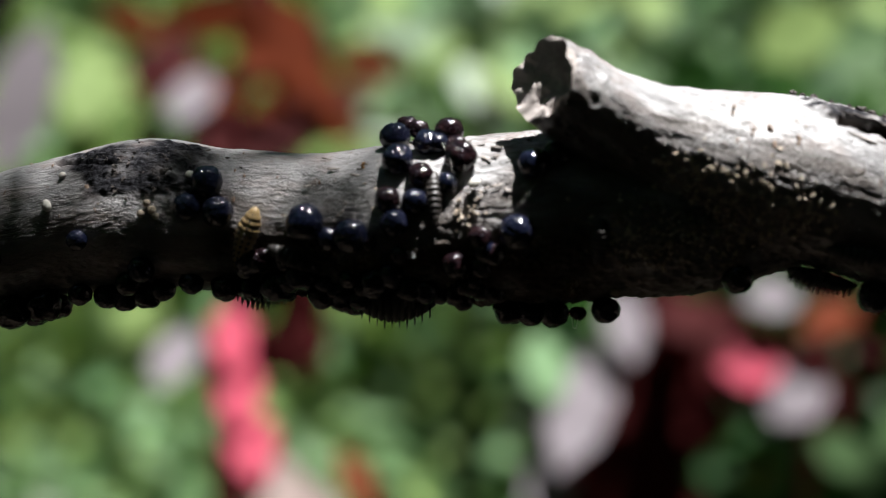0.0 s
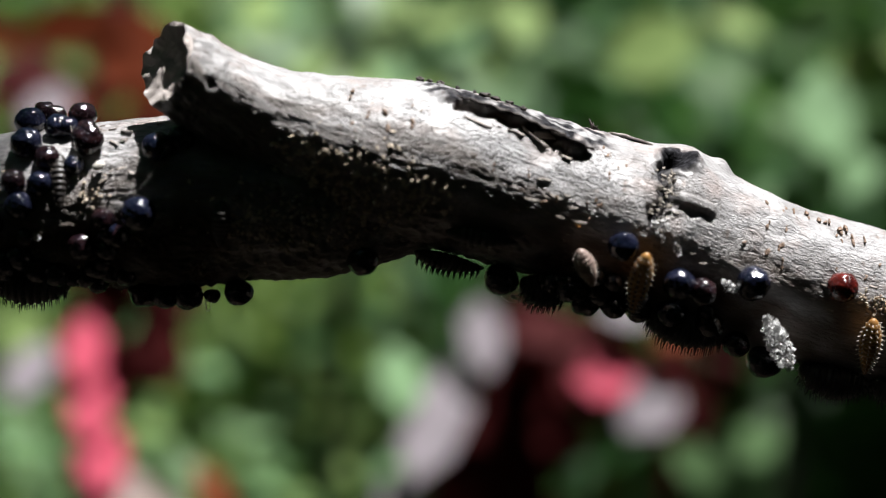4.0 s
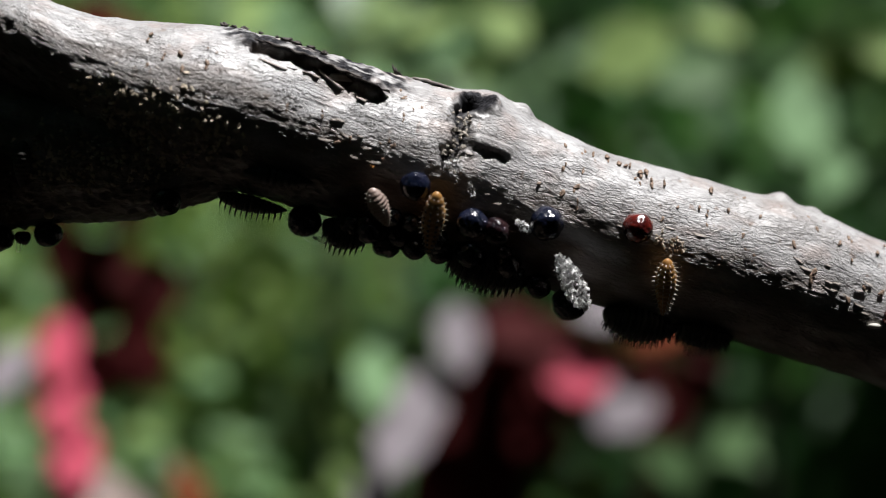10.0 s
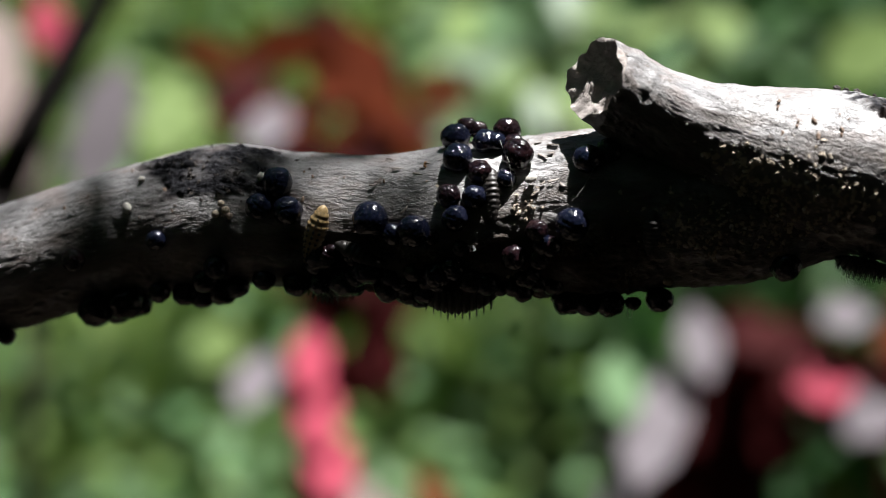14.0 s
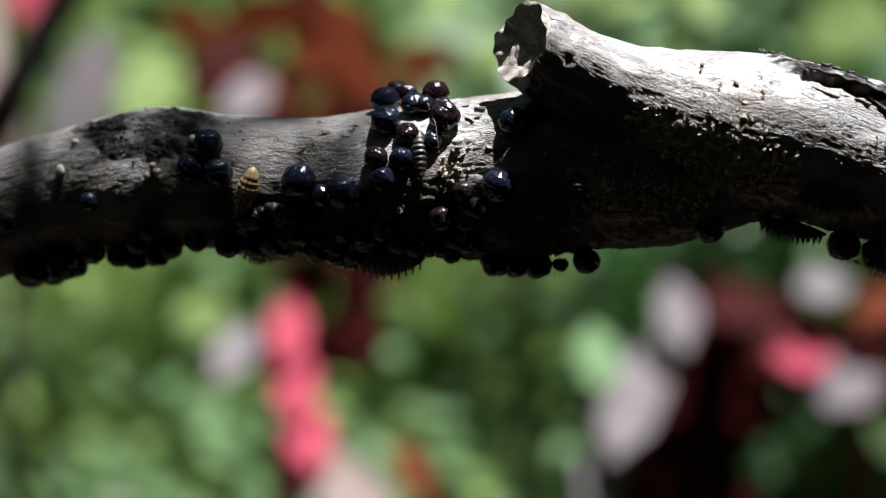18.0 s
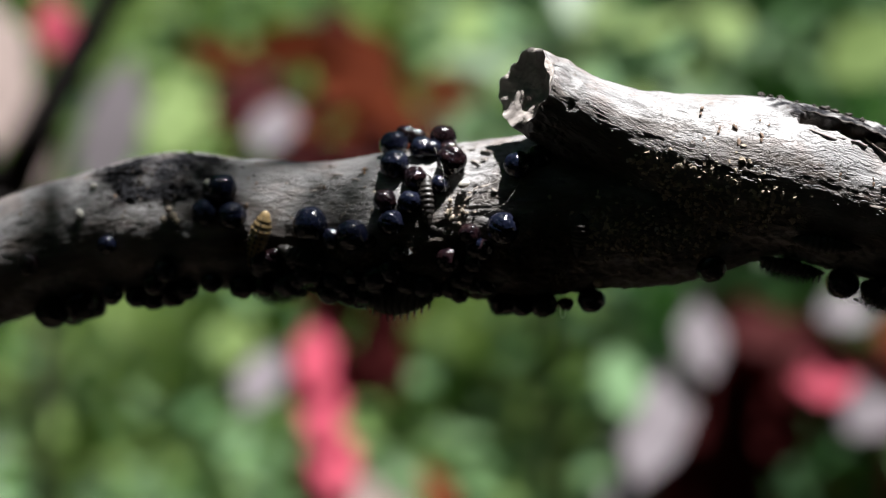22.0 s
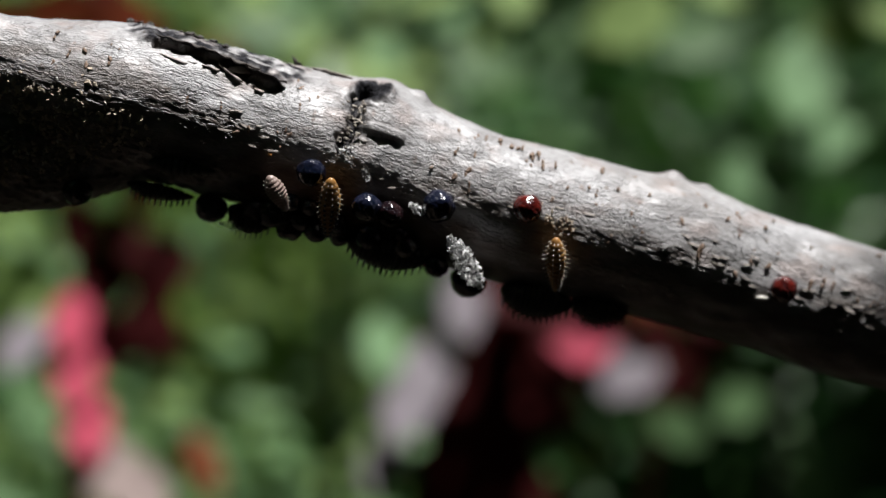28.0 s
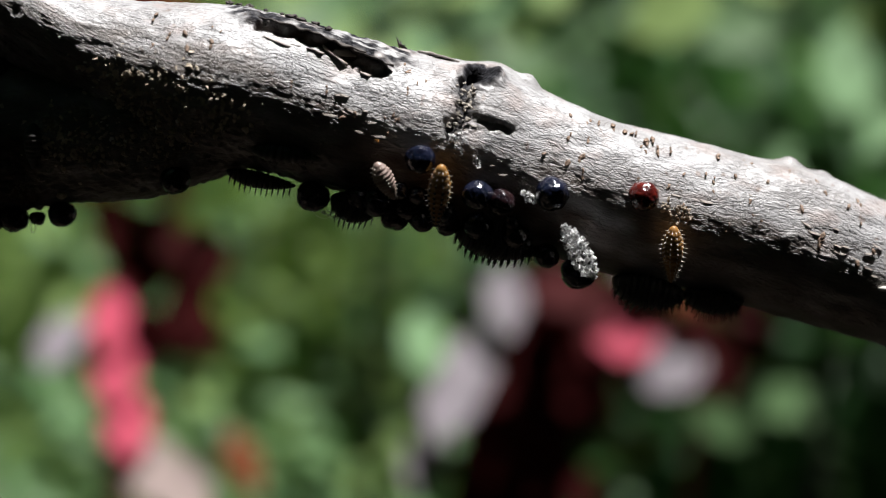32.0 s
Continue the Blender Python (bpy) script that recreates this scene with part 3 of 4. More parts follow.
def loose_bark():
    rng = random.Random(4)
    kinds = [flake_mesh(k, 0.6 + 0.2 * k, 0.20 + 0.02 * k, 0.07 + 0.02 * (k % 3)) for k in range(7)]
    for _ in range(150):
        x, deg = rng.uniform(14, 112), rng.gauss(95, 11)
        if 31 < x < 46 and deg < 70:
            continue
        child("bark_flake", rng.choice(kinds), branch, seat(LIMB, x, deg, 180 + rng.gauss(0, 10), 0.02) @ Matrix.Rotation(radians(rng.uniform(2, 9)), 4, "X") @ Matrix.Diagonal((1.0, 0.8, 0.6, 1)))
    for _ in range(46):
        x, deg = rng.uniform(-15, 11), rng.uniform(20, 85)
        child("bark_flake", rng.choice(kinds[:4]), branch, seat(SHOOT, x, deg, 180 + rng.gauss(0, 25), 0.10) @ Matrix.Rotation(radians(rng.uniform(2, 14)), 4, "X"))
    dots = [lump_mesh("lenticel", k, (0.15 + 0.03 * k, 0.28 + 0.05 * k, 0.14), LENTICEL, rough=1.0) for k in range(4)]
    for _ in range(150):
        x, deg = rng.uniform(22, 111), rng.uniform(30, 102)
        if 31 < x < 46 and deg < 72 or 50 < x < 57:
            continue
        m = seat(LIMB, x, deg, rng.gauss(0, 20), 0.05)
        child("lenticel", rng.choice(dots), branch, m @ Matrix.Scale(rng.choice((0.55, 0.8, 1.0)), 4))
        if rng.random() < 0.35:
            child("lenticel", rng.choice(dots), branch, seat(LIMB, x + rng.gauss(0, 0.15), deg + 4.2, 0, 0.05) @ Matrix.Scale(0.8, 4))
    for _ in range(40):
        x, deg = rng.uniform(-75, -8), rng.uniform(5, 95)
        child("lenticel", rng.choice(dots), branch, seat(SHOOT, x, deg, rng.gauss(0, 20), 0.1) @ Matrix.Scale(rng.choice((0.5, 0.8)), 4))
    # the torn bark's lifted lip and its ragged end
    rows, cols = 6, 46
    for name, x0, x1, start, slope, reach, lift, base_lift in (("bark_lip", 32.6, 42.4, 38.0, 0.72, 8.5, 0.75, 0.5), ("bark_lip", 40.8, 45.2, 47.0, 0.9, 6.5, 0.8, 0.45),
                                                    ("bark_lip", 47.2, 51.4, 10.0, 1.4, 9.0, 0.35, 0.1), ("bark_lip", 53.3, 56.9, 66.5, 0.4, 5.0, 0.3, 0.2)):
        up_side, low_side = [], []
        for i in range(rows):
            for j in range(cols):
                x, v = x0 + (x1 - x0) * j / (cols - 1), i / (rows - 1)
                end = math.sin(math.pi * j / (cols - 1)) ** 0.4
                jag = 0.75 + 0.45 * noise.noise(Vector((x * 1.7, 1.3 * v, x0)))
                deg = start + slope * (x - x0) + reach * v * jag * end
                p, out, _ = surface(LIMB, x, deg, base_lift + lift * v ** 0.8 * end + 0.12 * noise.noise(Vector((x * 1.2, v * 2, 5))))
                up_side.append(p)
                low_side.append(p - out * 0.22 * MM)
        n, f = rows * cols, grid_faces(rows, cols, False)
        edge = list(range(cols)) + [i * cols + cols - 1 for i in range(1, rows)] + [(rows - 1) * cols + j for j in range(cols - 2, -1, -1)] + [i * cols for i in range(rows - 2, 0, -1)]
        faces = f + [tuple(n + k for k in q[::-1]) for q in f]
        faces += [(edge[k], n + edge[k], n + edge[(k + 1) % len(edge)], edge[(k + 1) % len(edge)]) for k in range(len(edge))]
        child(name, mesh_of(name, up_side + low_side, faces, DARK_BARK if x0 < 45 else FLAKE), branch, label="dark lifted lip of torn bark")
    # torn scraps of paler bark along the slot
    for x, deg, spin, s in ((34.6, 54, 170, 2.2), (36.3, 54.5, 185, 1.8), (37.9, 55, 178, 2.0), (39.7, 53.5, 150, 2.3), (40.6, 52, 20, 1.9), (42.8, 62, 175, 1.8)):
        child("bark_flake", kinds[int(x) % 7], branch, seat(LIMB, x, deg, spin, 0.05) @ Matrix.Rotation(radians(14), 4, "X") @ Matrix.Scale(s, 4))
    # dark warts along the top of the limb, a splinter, crumbs in the fissure
    warts = [lump_mesh("wart", 20 + k, (0.40 + 0.08 * k, 0.30, 0.22), DARK_BARK, rough=1.3) for k in range(5)]
    for x, deg in ((29.6, 12), (30.6, 10), (31.7, 14), (33.2, 16), (34.6, 20), (35.4, 24), (36.2, 26), (37.4, 26), (38.5, 30)):
        child("wart", rng.choice(warts), branch, seat(LIMB, x, deg - 8, rng.uniform(0, 90), 0.25) @ Matrix.Scale(rng.uniform(0.5, 1.15), 4))
    p, out, tan = surface(LIMB, 45.6, 10, 0.1)
    for k, lean in enumerate((-0.7, -0.2, 0.9)):
        tip = p + (out + tan * lean) * (0.9 - 0.2 * k) * MM
        v, f = swept([p + tan * 0.3 * k * MM, (p + tip) / 2, tip], [0.16 * MM, 0.12 * MM, 0.03 * MM], 6, True, 0.2, k)
        child("splinter", mesh_of("splinter", v, f, DARK_BARK), branch, label="thin dark splinter of bark")


loose_bark()


def crumbs(label, spots, count, seed, size, mat, spread=(0.9, 8)):
    """A scatter of tiny crumbs on the bark, one thing of its own."""
    rng = random.Random(seed)
    verts, faces = [], []
    for table, x, deg in spots:
        for _ in range(count):
            m = seat(table, x + rng.gauss(0, spread[0]), deg + rng.gauss(0, spread[1]), rng.uniform(0, 360), 0.12)
            s, base = rng.uniform(0.35, 1.0) * size * MM, len(verts)
            axes = Vector((rng.uniform(0.45, 1.3), rng.uniform(0.4, 1.0), rng.uniform(0.3, 0.8)))
            def shape(u, v):
                a, w = math.pi * u, 2 * math.pi * v
                q = Vector((axes.x * math.sin(a) * math.cos(w), axes.y * math.sin(a) * math.sin(w), axes.z * math.cos(a)))
                return m @ (q * s * (1 + 1.1 * noise.noise(q * 1.9 + Vector((base * 0.37, 0, 0)))))
            v, f = blob(4, 6, shape)
            verts += v
            faces += [tuple(base + k for k in q) for q in f]
    return tagged(new("crumbs", mesh_of("crumbs", verts, faces, mat, False)), label, "debris", kind="stuff")


crumbs("pale lichen crumbs crusted on the shaded bark", [(LIMB, 21, 112), (LIMB, 27, 108), (LIMB, 31, 116), (SHOOT, 14, 98), (SHOOT, 16.5, 105), (SHOOT, 19, 112), (LIMB, 24, 126), (SHOOT, 22, 108), (SHOOT, 25, 112), (LIMB, 27, 138)], 62, 11, 0.38, CRUMB, (1.9, 11))
crumbs("white specks scattered on the shaded bark", [(LIMB, 23, 120), (LIMB, 19, 120), (LIMB, 26, 118), (SHOOT, 21, 100)], 10, 12, 0.30, EGG, (2.4, 13))
crumbs("buff frass crumbs beside a red scale insect", [(LIMB, 72.0, 92), (LIMB, 73.2, 93), (LIMB, 74.0, 95)], 20, 13, 0.26, CRUMB, (0.5, 3))
crumbs("pale frass in the bark fissure", [(LIMB, 52.2, 52), (LIMB, 52.2, 62), (LIMB, 52.4, 72), (LIMB, 51.8, 80), (LIMB, 51.8, 88)], 9, 14, 0.32, GRIT, (0.6, 5))
crumbs("buff frass between the insects", [(SHOOT, 2.0, 84), (SHOOT, 1.0, 90), (SHOOT, -4.6, 120), (SHOOT, -4.0, 126), (SHOOT, -6, 80), (SHOOT, -6.4, 62), (SHOOT, 0.5, 140)], 12, 15, 0.34, CRUMB, (0.6, 5))
crumbs("dark sooty crumbs on the knobbly bark", [(SHOOT, -31, 35), (SHOOT, -28, 45), (SHOOT, -25, 40), (SHOOT, -30, 60), (SHOOT, -26.5, 62)], 22, 16, 0.30, DARK_BARK, (1.4, 9))
crumbs("tiny orange specks on the bark", [(LIMB, 45.5, 108), (SHOOT, -8, 44)], 2, 17, 0.28, LARVA_ORANGE, (0.1, 1))


# ---- scale insects ----
def shell_mesh(seed, mat, dent):
    """A round beady shell, flattened where it sits, with dimples and a faint seam."""
    def shape(u, v):
        a, w = math.pi * u, 2 * math.pi * v
        p = Vector((math.sin(a) * math.cos(w), math.sin(a) * math.sin(w), math.cos(a)))
        r = 1 + dent * noise.noise(p * 1.6 + Vector((seed * 2.3, 0, 0))) + 0.045 * noise.noise(p * 5.0 + Vector((0, seed, 0))) + 0.016 * noise.noise(p * 10.5 + Vector((seed, 0, 3)))
        r -= 0.05 * math.exp(-(p.x / 0.10) ** 2) * max(p.z, 0)
        z = p.z * (0.96 if p.z > 0 else 0.8)
        return Vector((p.x, p.y, z)) * r
    return mesh_of("scale_insect", *blob(30, 40, shape), mat)


SHELLS = [shell_mesh(k, (SHELL, SHELL, SHELL_BROWN, SHELL_RED, SHELL_BROWN)[k], (0.07, 0.12, 0.10, 0.08, 0.14)[k]) for k in range(5)]
SHELL_WORDS = ("glossy blue-black scale insect on the bark", "glossy black scale insect with a dusty shell", "dark brown glossy scale insect on the bark",
               "shiny dark red scale insect on sunlit bark", "wrinkled brown-black scale insect under the branch")


def scale_insects(table, rows, name="scale insects on the branch"):
    """Rows of: x, degrees round the arm, radius, lift of the middle over the bark, all in mm, and which shell."""
    for n, (x, deg, r, lift, k) in enumerate(rows):
        ob = new("scale_insect", SHELLS[k])
        ob.matrix_basis = seat(table, x, deg, 47 * n, lift) @ Matrix.Scale(r * MM, 4)
        tagged(ob, SHELL_WORDS[k], "insect", name)


# the tight cluster on top of the arm, next to the sawn stub
scale_insects(SHOOT, [(-5.0, 20, 1.50, 1.0, 0), (-4.0, 9, 1.10, 1.6, 4), (-2.9, 11, 1.0, 1.2, 2), (0.0, 23, 1.36, 1.2, 2), (-2.0, 33, 1.30, 0.9, 1),
                      (1.0, 50, 1.55, 0.9, 4), (-4.6, 48, 1.52, 0.9, 1), (-1.0, 36, 1.0, 1.0, 0), (-5.5, 76, 1.2, 0.7, 4), (-5.0, 92, 1.3, 0.9, 1),
                      (-2.6, 60, 1.25, 0.5, 4), (-3.2, 78, 1.2, 0.4, 0), (0.6, 36, 1.1, 0.5, 4), (-0.2, 66, 1.0, 0.2, 0)])
# along the front of the arm
scale_insects(SHOOT, [(-13.0, 90, 1.76, 1.0, 0), (-11.0, 100, 1.1, 0.6, 0), (-9.0, 98, 1.6, 0.9, 0), (-7.5, 104, 0.8, 0.5, 4), (-22.5, 64, 1.52, 0.9, 0),
                      (-24.0, 84, 1.36, 0.8, 1), (-21.0, 86, 1.46, 0.8, 0), (7.5, 58, 1.42, 0.8, 0), (9.5, 50, 1.26, 0.6, 0), (6.0, 100, 1.6, 0.8, 0),
                      (-35.0, 106, 1.0, 0.5, 0), (2.5, 104, 1.1, 0.6, 4), (-7.5, 132, 1.4, 0.7, 1), (-44.0, 106, 1.2, 0.8, 2), (-53.5, 106, 1.1, 0.8, 2)])
# hanging under the arm
scale_insects(SHOOT, [(-41.5, 164, 1.9, 0.8, 4), (-44.5, 162, 1.9, 0.8, 4), (-37.0, 156, 1.2, 0.8, 2), (-34.5, 165, 1.4, 0.8, 0), (-33.0, 172, 1.5, 0.9, 0),
                      (-30.0, 168, 1.5, 0.9, 4), (-27.2, 160, 1.25, 0.7, 0), (-21.0, 152, 1.42, 0.7, 4), (-29.0, 134, 1.3, 0.7, 0), (-16.0, 146, 1.6, 0.6, 1),
                      (-12.0, 150, 1.4, 0.6, 4), (-10.5, 154, 1.2, 0.7, 4), (-9.0, 152, 1.3, 0.6, 0), (-31.5, 150, 1.3, 0.6, 4), (-24.0, 150, 1.2, 0.5, 0),
                      (-4.5, 140, 1.3, 0.7, 4), (-13.8, 132, 1.3, 0.5, 0), (-18.6, 152, 1.3, 0.6, 1)])
scale_insects(SHOOT, [(5.0, 172, 1.6, 0.9, 4), (7.0, 172, 1.4, 1.1, 0), (9.2, 172, 1.5, 1.1, 2), (11.5, 174, 0.8, 1.2, 4), (14.0, 172, 1.42, 1.0, 0),
                      (25.5, 146, 1.5, 0.5, 2), (-45.0, 176, 1.5, 0.9, 4), (-43.0, 178, 1.5, 1.0, 0), (-40.5, 176, 1.4, 0.9, 4), (-56.5, 162, 1.1, 0.8, 0),
                      (-54.5, 166, 1.0, 0.9, 4), (-64.0, 174, 1.4, 0.9, 0), (-66.5, 170, 1.2, 0.8, 4), (-62.0, 172, 1.1, 0.7, 0), (-73.5, 172, 1.4, 0.8, 4),
                      (-75.5, 170, 1.3, 0.7, 0)])
# smaller ones crowded in the shade, where the bark is hidden
crowd = random.Random(21)
scale_insects(SHOOT, [(crowd.uniform(-19, 4), crowd.uniform(112, 164), crowd.uniform(0.7, 1.35), 0.45, crowd.choice((0, 1, 4, 4, 2))) for _ in range(38)], "small scale insects in the shade")
scale_insects(LIMB, [(crowd.uniform(44, 64), crowd.uniform(138, 170), crowd.uniform(0.7, 1.3), 0.45, crowd.choice((0, 1, 4, 4, 2))) for _ in range(22)], "small scale insects in the shade")
# on the limb
scale_insects(LIMB, [(49.5, 110, 1.42, 1.4, 1), (55.5, 121, 1.46, 2.0, 1), (58.0, 121, 1.3, 1.9, 4), (62.0, 107, 1.62, 1.2, 1), (70.0, 90, 1.46, 0.7, 3),
                     (96.0, 96, 1.36, 0.7, 3), (67.5, 174, 1.8, 1.0, 0), (64.0, 160, 1.35, 0.9, 2), (49.0, 168, 1.55, 0.9, 4), (51.5, 162, 1.3, 0.9, 0),
                     (54.0, 160, 1.2, 0.9, 4), (45.0, 172, 1.4, 0.9, 4), (41.5, 176, 1.7, 1.2, 0), (47.0, 160, 1.4, 0.7, 0), (57.0, 152, 1.5, 0.7, 0),
                     (60.5, 150, 1.4, 0.6, 4), (53.0, 148, 1.3, 0.5, 0)])


# ---- larvae and pupae ----
def spine_mesh(name, mat):
    verts = [Vector((math.cos(k * 1.2566) * 0.075, math.sin(k * 1.2566) * 0.075, 0)) for k in range(5)]
    verts += [Vector((0.10 + math.cos(k * 1.2566) * 0.04, math.sin(k * 1.2566) * 0.04, 0.6)) for k in range(5)] + [Vector((0.22, 0, 1.0))]
    return mesh_of(name, verts, grid_faces(2, 5) + [(5 + k, 5 + (k + 1) % 5, 10) for k in range(5)], mat)


SPINES = {"dark": spine_mesh("spine", SPINE), "pale": spine_mesh("bristle", SPINE_PALE)}
SPOT = lump_mesh("spot", 5, (0.17, 0.13, 0.05), SPINE)


def larva(name, label, table, a, b, wide, high, skin, spines, reach, rows_deg, segments=10, lift=0.0, spots=False, head=None, taper=0.55):
    """A ringed body from place a (its head) to place b on the bark, with rows of spines; lengths in mm."""
    pose_m, length = between(table, a, b, lift)
    thing = new(name)
    thing.matrix_basis = pose_m
    tagged(thing, label, "insect")
    half = length / 2 + 0.2 * MM

    def girth(u):
        return (math.sin(math.pi * min(max(u, 0.0), 1.0) ** 0.9) ** 0.6) * (1 - (1 - taper) * max(0.0, u - 0.35) / 0.65 * 0.8)

    def shape(u, v):
        w = 2 * math.pi * v
        g = girth(u) * (1 - 0.12 * math.sin(math.pi * u) ** 0.5 * (0.5 + 0.5 * math.cos(2 * math.pi * u * segments)))
        g *= 1 + 0.05 * noise.noise(Vector((u * 9, math.cos(w) * 2, math.sin(w) * 2 + length * 900)))
        return Vector((-half + 2 * half * u, math.cos(w) * g * wide / 2 * MM, math.sin(w) * g * high * (1 if math.sin(w) > 0 else 0.55) * MM + 0.35 * high * MM))
    child("body", mesh_of("body", *blob(segments * 6, 22, shape), skin), thing)
    for s in range(segments - 1):
        u = (s + 1.0) / segments
        for deg in rows_deg:
            w = radians(90 - deg)
            g = girth(u)
            p = Vector((-half + 2 * half * u, math.cos(w) * g * wide / 2 * MM, math.sin(w) * g * high * MM + 0.35 * high * MM))
            out = Vector(((u - 0.5) * 0.5, math.cos(w), math.sin(w))).normalized()
            turn = out.to_track_quat("Z", "X").to_matrix().to_4x4()
            size = reach * (0.8 + 0.4 * noise.random())
            child("spine" if spines == "dark" else "bristle", SPINES[spines], thing, Matrix.Translation(p - out * 0.05 * MM) @ turn @ Matrix.Diagonal((size * MM * 1.6, size * MM * 1.6, size * MM, 1)))
            if spots and abs(deg) < 60:
                q = Matrix.Translation(p + Vector((0.28 * MM, 0, 0))) @ turn
                child("spot", SPOT, thing, q @ Matrix.Scale(1.0, 4))
    if head:
        child("head", lump_mesh("head", 3, (0.34 * wide, 0.36 * wide, 0.55 * high), head, 12, 14, 0.15), thing, Matrix.Translation((-half + 0.05 * MM, 0, 0.4 * high * MM)))
    return thing


RIM = (-92, -66, 66, 92)
larva("beetle_larva", "tan beetle larva with rows of black spots", SHOOT, (-17.4, 79), (-19.4, 131), 2.3, 1.2, LARVA_TAN, "dark", 0.38, (-70, -32, 0, 32, 70), 11, spots=True)
larva("beetle_larva", "dark bristly beetle larva among the scale insects", SHOOT, (-1.5, 56), (-1.5, 98), 2.0, 1.1, LARVA_DARK, "pale", 0.22, (-70, -35, 35, 70), 10, -0.45)
larva("beetle_larva", "dark spiny beetle larva in shade", SHOOT, (-16.2, 110), (-11.8, 127), 1.9, 1.1, LARVA_DARK, "dark", 0.4, RIM, 10)
larva("beetle_larva", "dull brown beetle larva in deep shade", SHOOT, (13.5, 92), (13.0, 124), 2.1, 1.0, LARVA_DARK, "dark", 0.35, RIM, 10, -0.3)
larva("beetle_larva", "dark beetle larva lying along the shaded limb", LIMB, (34.6, 142), (41.0, 134), 2.1, 1.1, LARVA_DARK, "dark", 0.35, RIM, 10)
larva("beetle_larva", "orange beetle larva with white bristles", LIMB, (51.4, 107), (52.6, 150), 2.3, 1.2, LARVA_ORANGE, "pale", 0.34, (-88, -55, -20, 20, 55, 88), 12, 1.4, spots=True)
larva("beetle_larva", "small pale ringed beetle larva", LIMB, (45.9, 118), (48.2, 138), 2.1, 1.1, LARVA_PALE, "pale", 0.3, (-80, -30, 30, 80), 11, 1.5)
larva("beetle_larva", "yellow-orange bristly beetle larva on the limb", LIMB, (73.0, 102), (74.5, 142), 2.2, 1.2, LARVA_ORANGE, "pale", 0.46, (-88, -55, -20, 20, 55, 88), 13, 1.1)
PUPA_ROWS = (-98, -70, -42, -14, 14, 42, 70, 98)
PUPA = "black spiny beetle pupa hanging under the branch"
larva("beetle_pupa", PUPA, SHOOT, (-20.2, 158), (-15.3, 164), 3.4, 1.3, LARVA_DARK, "dark", 0.8, PUPA_ROWS, 11, -0.2, taper=0.9)
larva("beetle_pupa", "dark brown spiny beetle pupa hanging under the arm", SHOOT, (-9.4, 158), (-2.4, 166), 4.8, 2.2, LARVA_DARK, "dark", 0.8, PUPA_ROWS, 11, -0.5, taper=0.95)
larva("beetle_pupa", PUPA, LIMB, (32.3, 176), (39.6, 176), 2.6, 1.15, LARVA_DARK, "dark", 0.8, PUPA_ROWS, 13, 0.55, taper=0.75)
larva("beetle_pupa", PUPA, LIMB, (55.2, 165), (63.2, 163), 4.2, 2.4, LARVA_DARK, "dark", 0.9, PUPA_ROWS, 14, -0.3, taper=0.9)
larva("beetle_pupa", PUPA, LIMB, (70.6, 172), (77.2, 170), 4.2, 2.4, LARVA_DARK, "dark", 0.9, PUPA_ROWS, 13, -0.2, taper=0.9)
larva("beetle_pupa", PUPA, LIMB, (77.4, 174), (83.2, 172), 3.8, 1.9, LARVA_DARK, "dark", 0.9, PUPA_ROWS, 12, -0.3, taper=0.85)
larva("beetle_pupa", PUPA, LIMB, (43.2, 172), (47.4, 172), 3.4, 2.0, LARVA_DARK, "dark", 0.8, PUPA_ROWS, 10, 0.2, taper=0.9)


# ---- eggs, shed skins, silk ----
def egg(table, x, deg, size, label, spin=0.0, lift=0.3, mat=None):
    ob = new("insect_egg", lump_mesh("insect_egg", x, size, mat or EGG, 12, 14, 0.12))
    ob.matrix_basis = seat(table, x, deg, spin, lift)
    return tagged(ob, label, "insect egg", "pale eggs on the bark")


egg(SHOOT, -37.5, 76, (0.45, 0.62, 0.45), "chalky white oval egg on grey bark", 10)
for x, deg, s in ((-27.9, 84, 0.36), (-27.4, 89, 0.42), (-28.4, 92, 0.38), (-27.0, 93, 0.33)):
    egg(SHOOT, x, deg, (s, s, s), "small buff egg in a clump on bark", 0, 0.25, CRUMB)
egg(SHOOT, -24.5, 58, (0.46, 0.46, 0.42), "small round whitish egg beside a scale insect")
egg(SHOOT, -36.0, 52, (0.40, 0.32, 0.3), "small pale egg in a bark crack", 30)
egg(SHOOT, 2.2, 69, (0.60, 0.42, 0.35), "shiny white oval egg on sunlit bark", 25, 0.6)
egg(LIMB, 94.5, 108, (0.75, 0.28, 0.2), "pale flat scale stuck to the limb", 15)
egg(SHOOT, 14.8, 150, (0.5, 0.4, 0.4), "buff crumb-like egg under the branch", 0, 0.4, CRUMB)


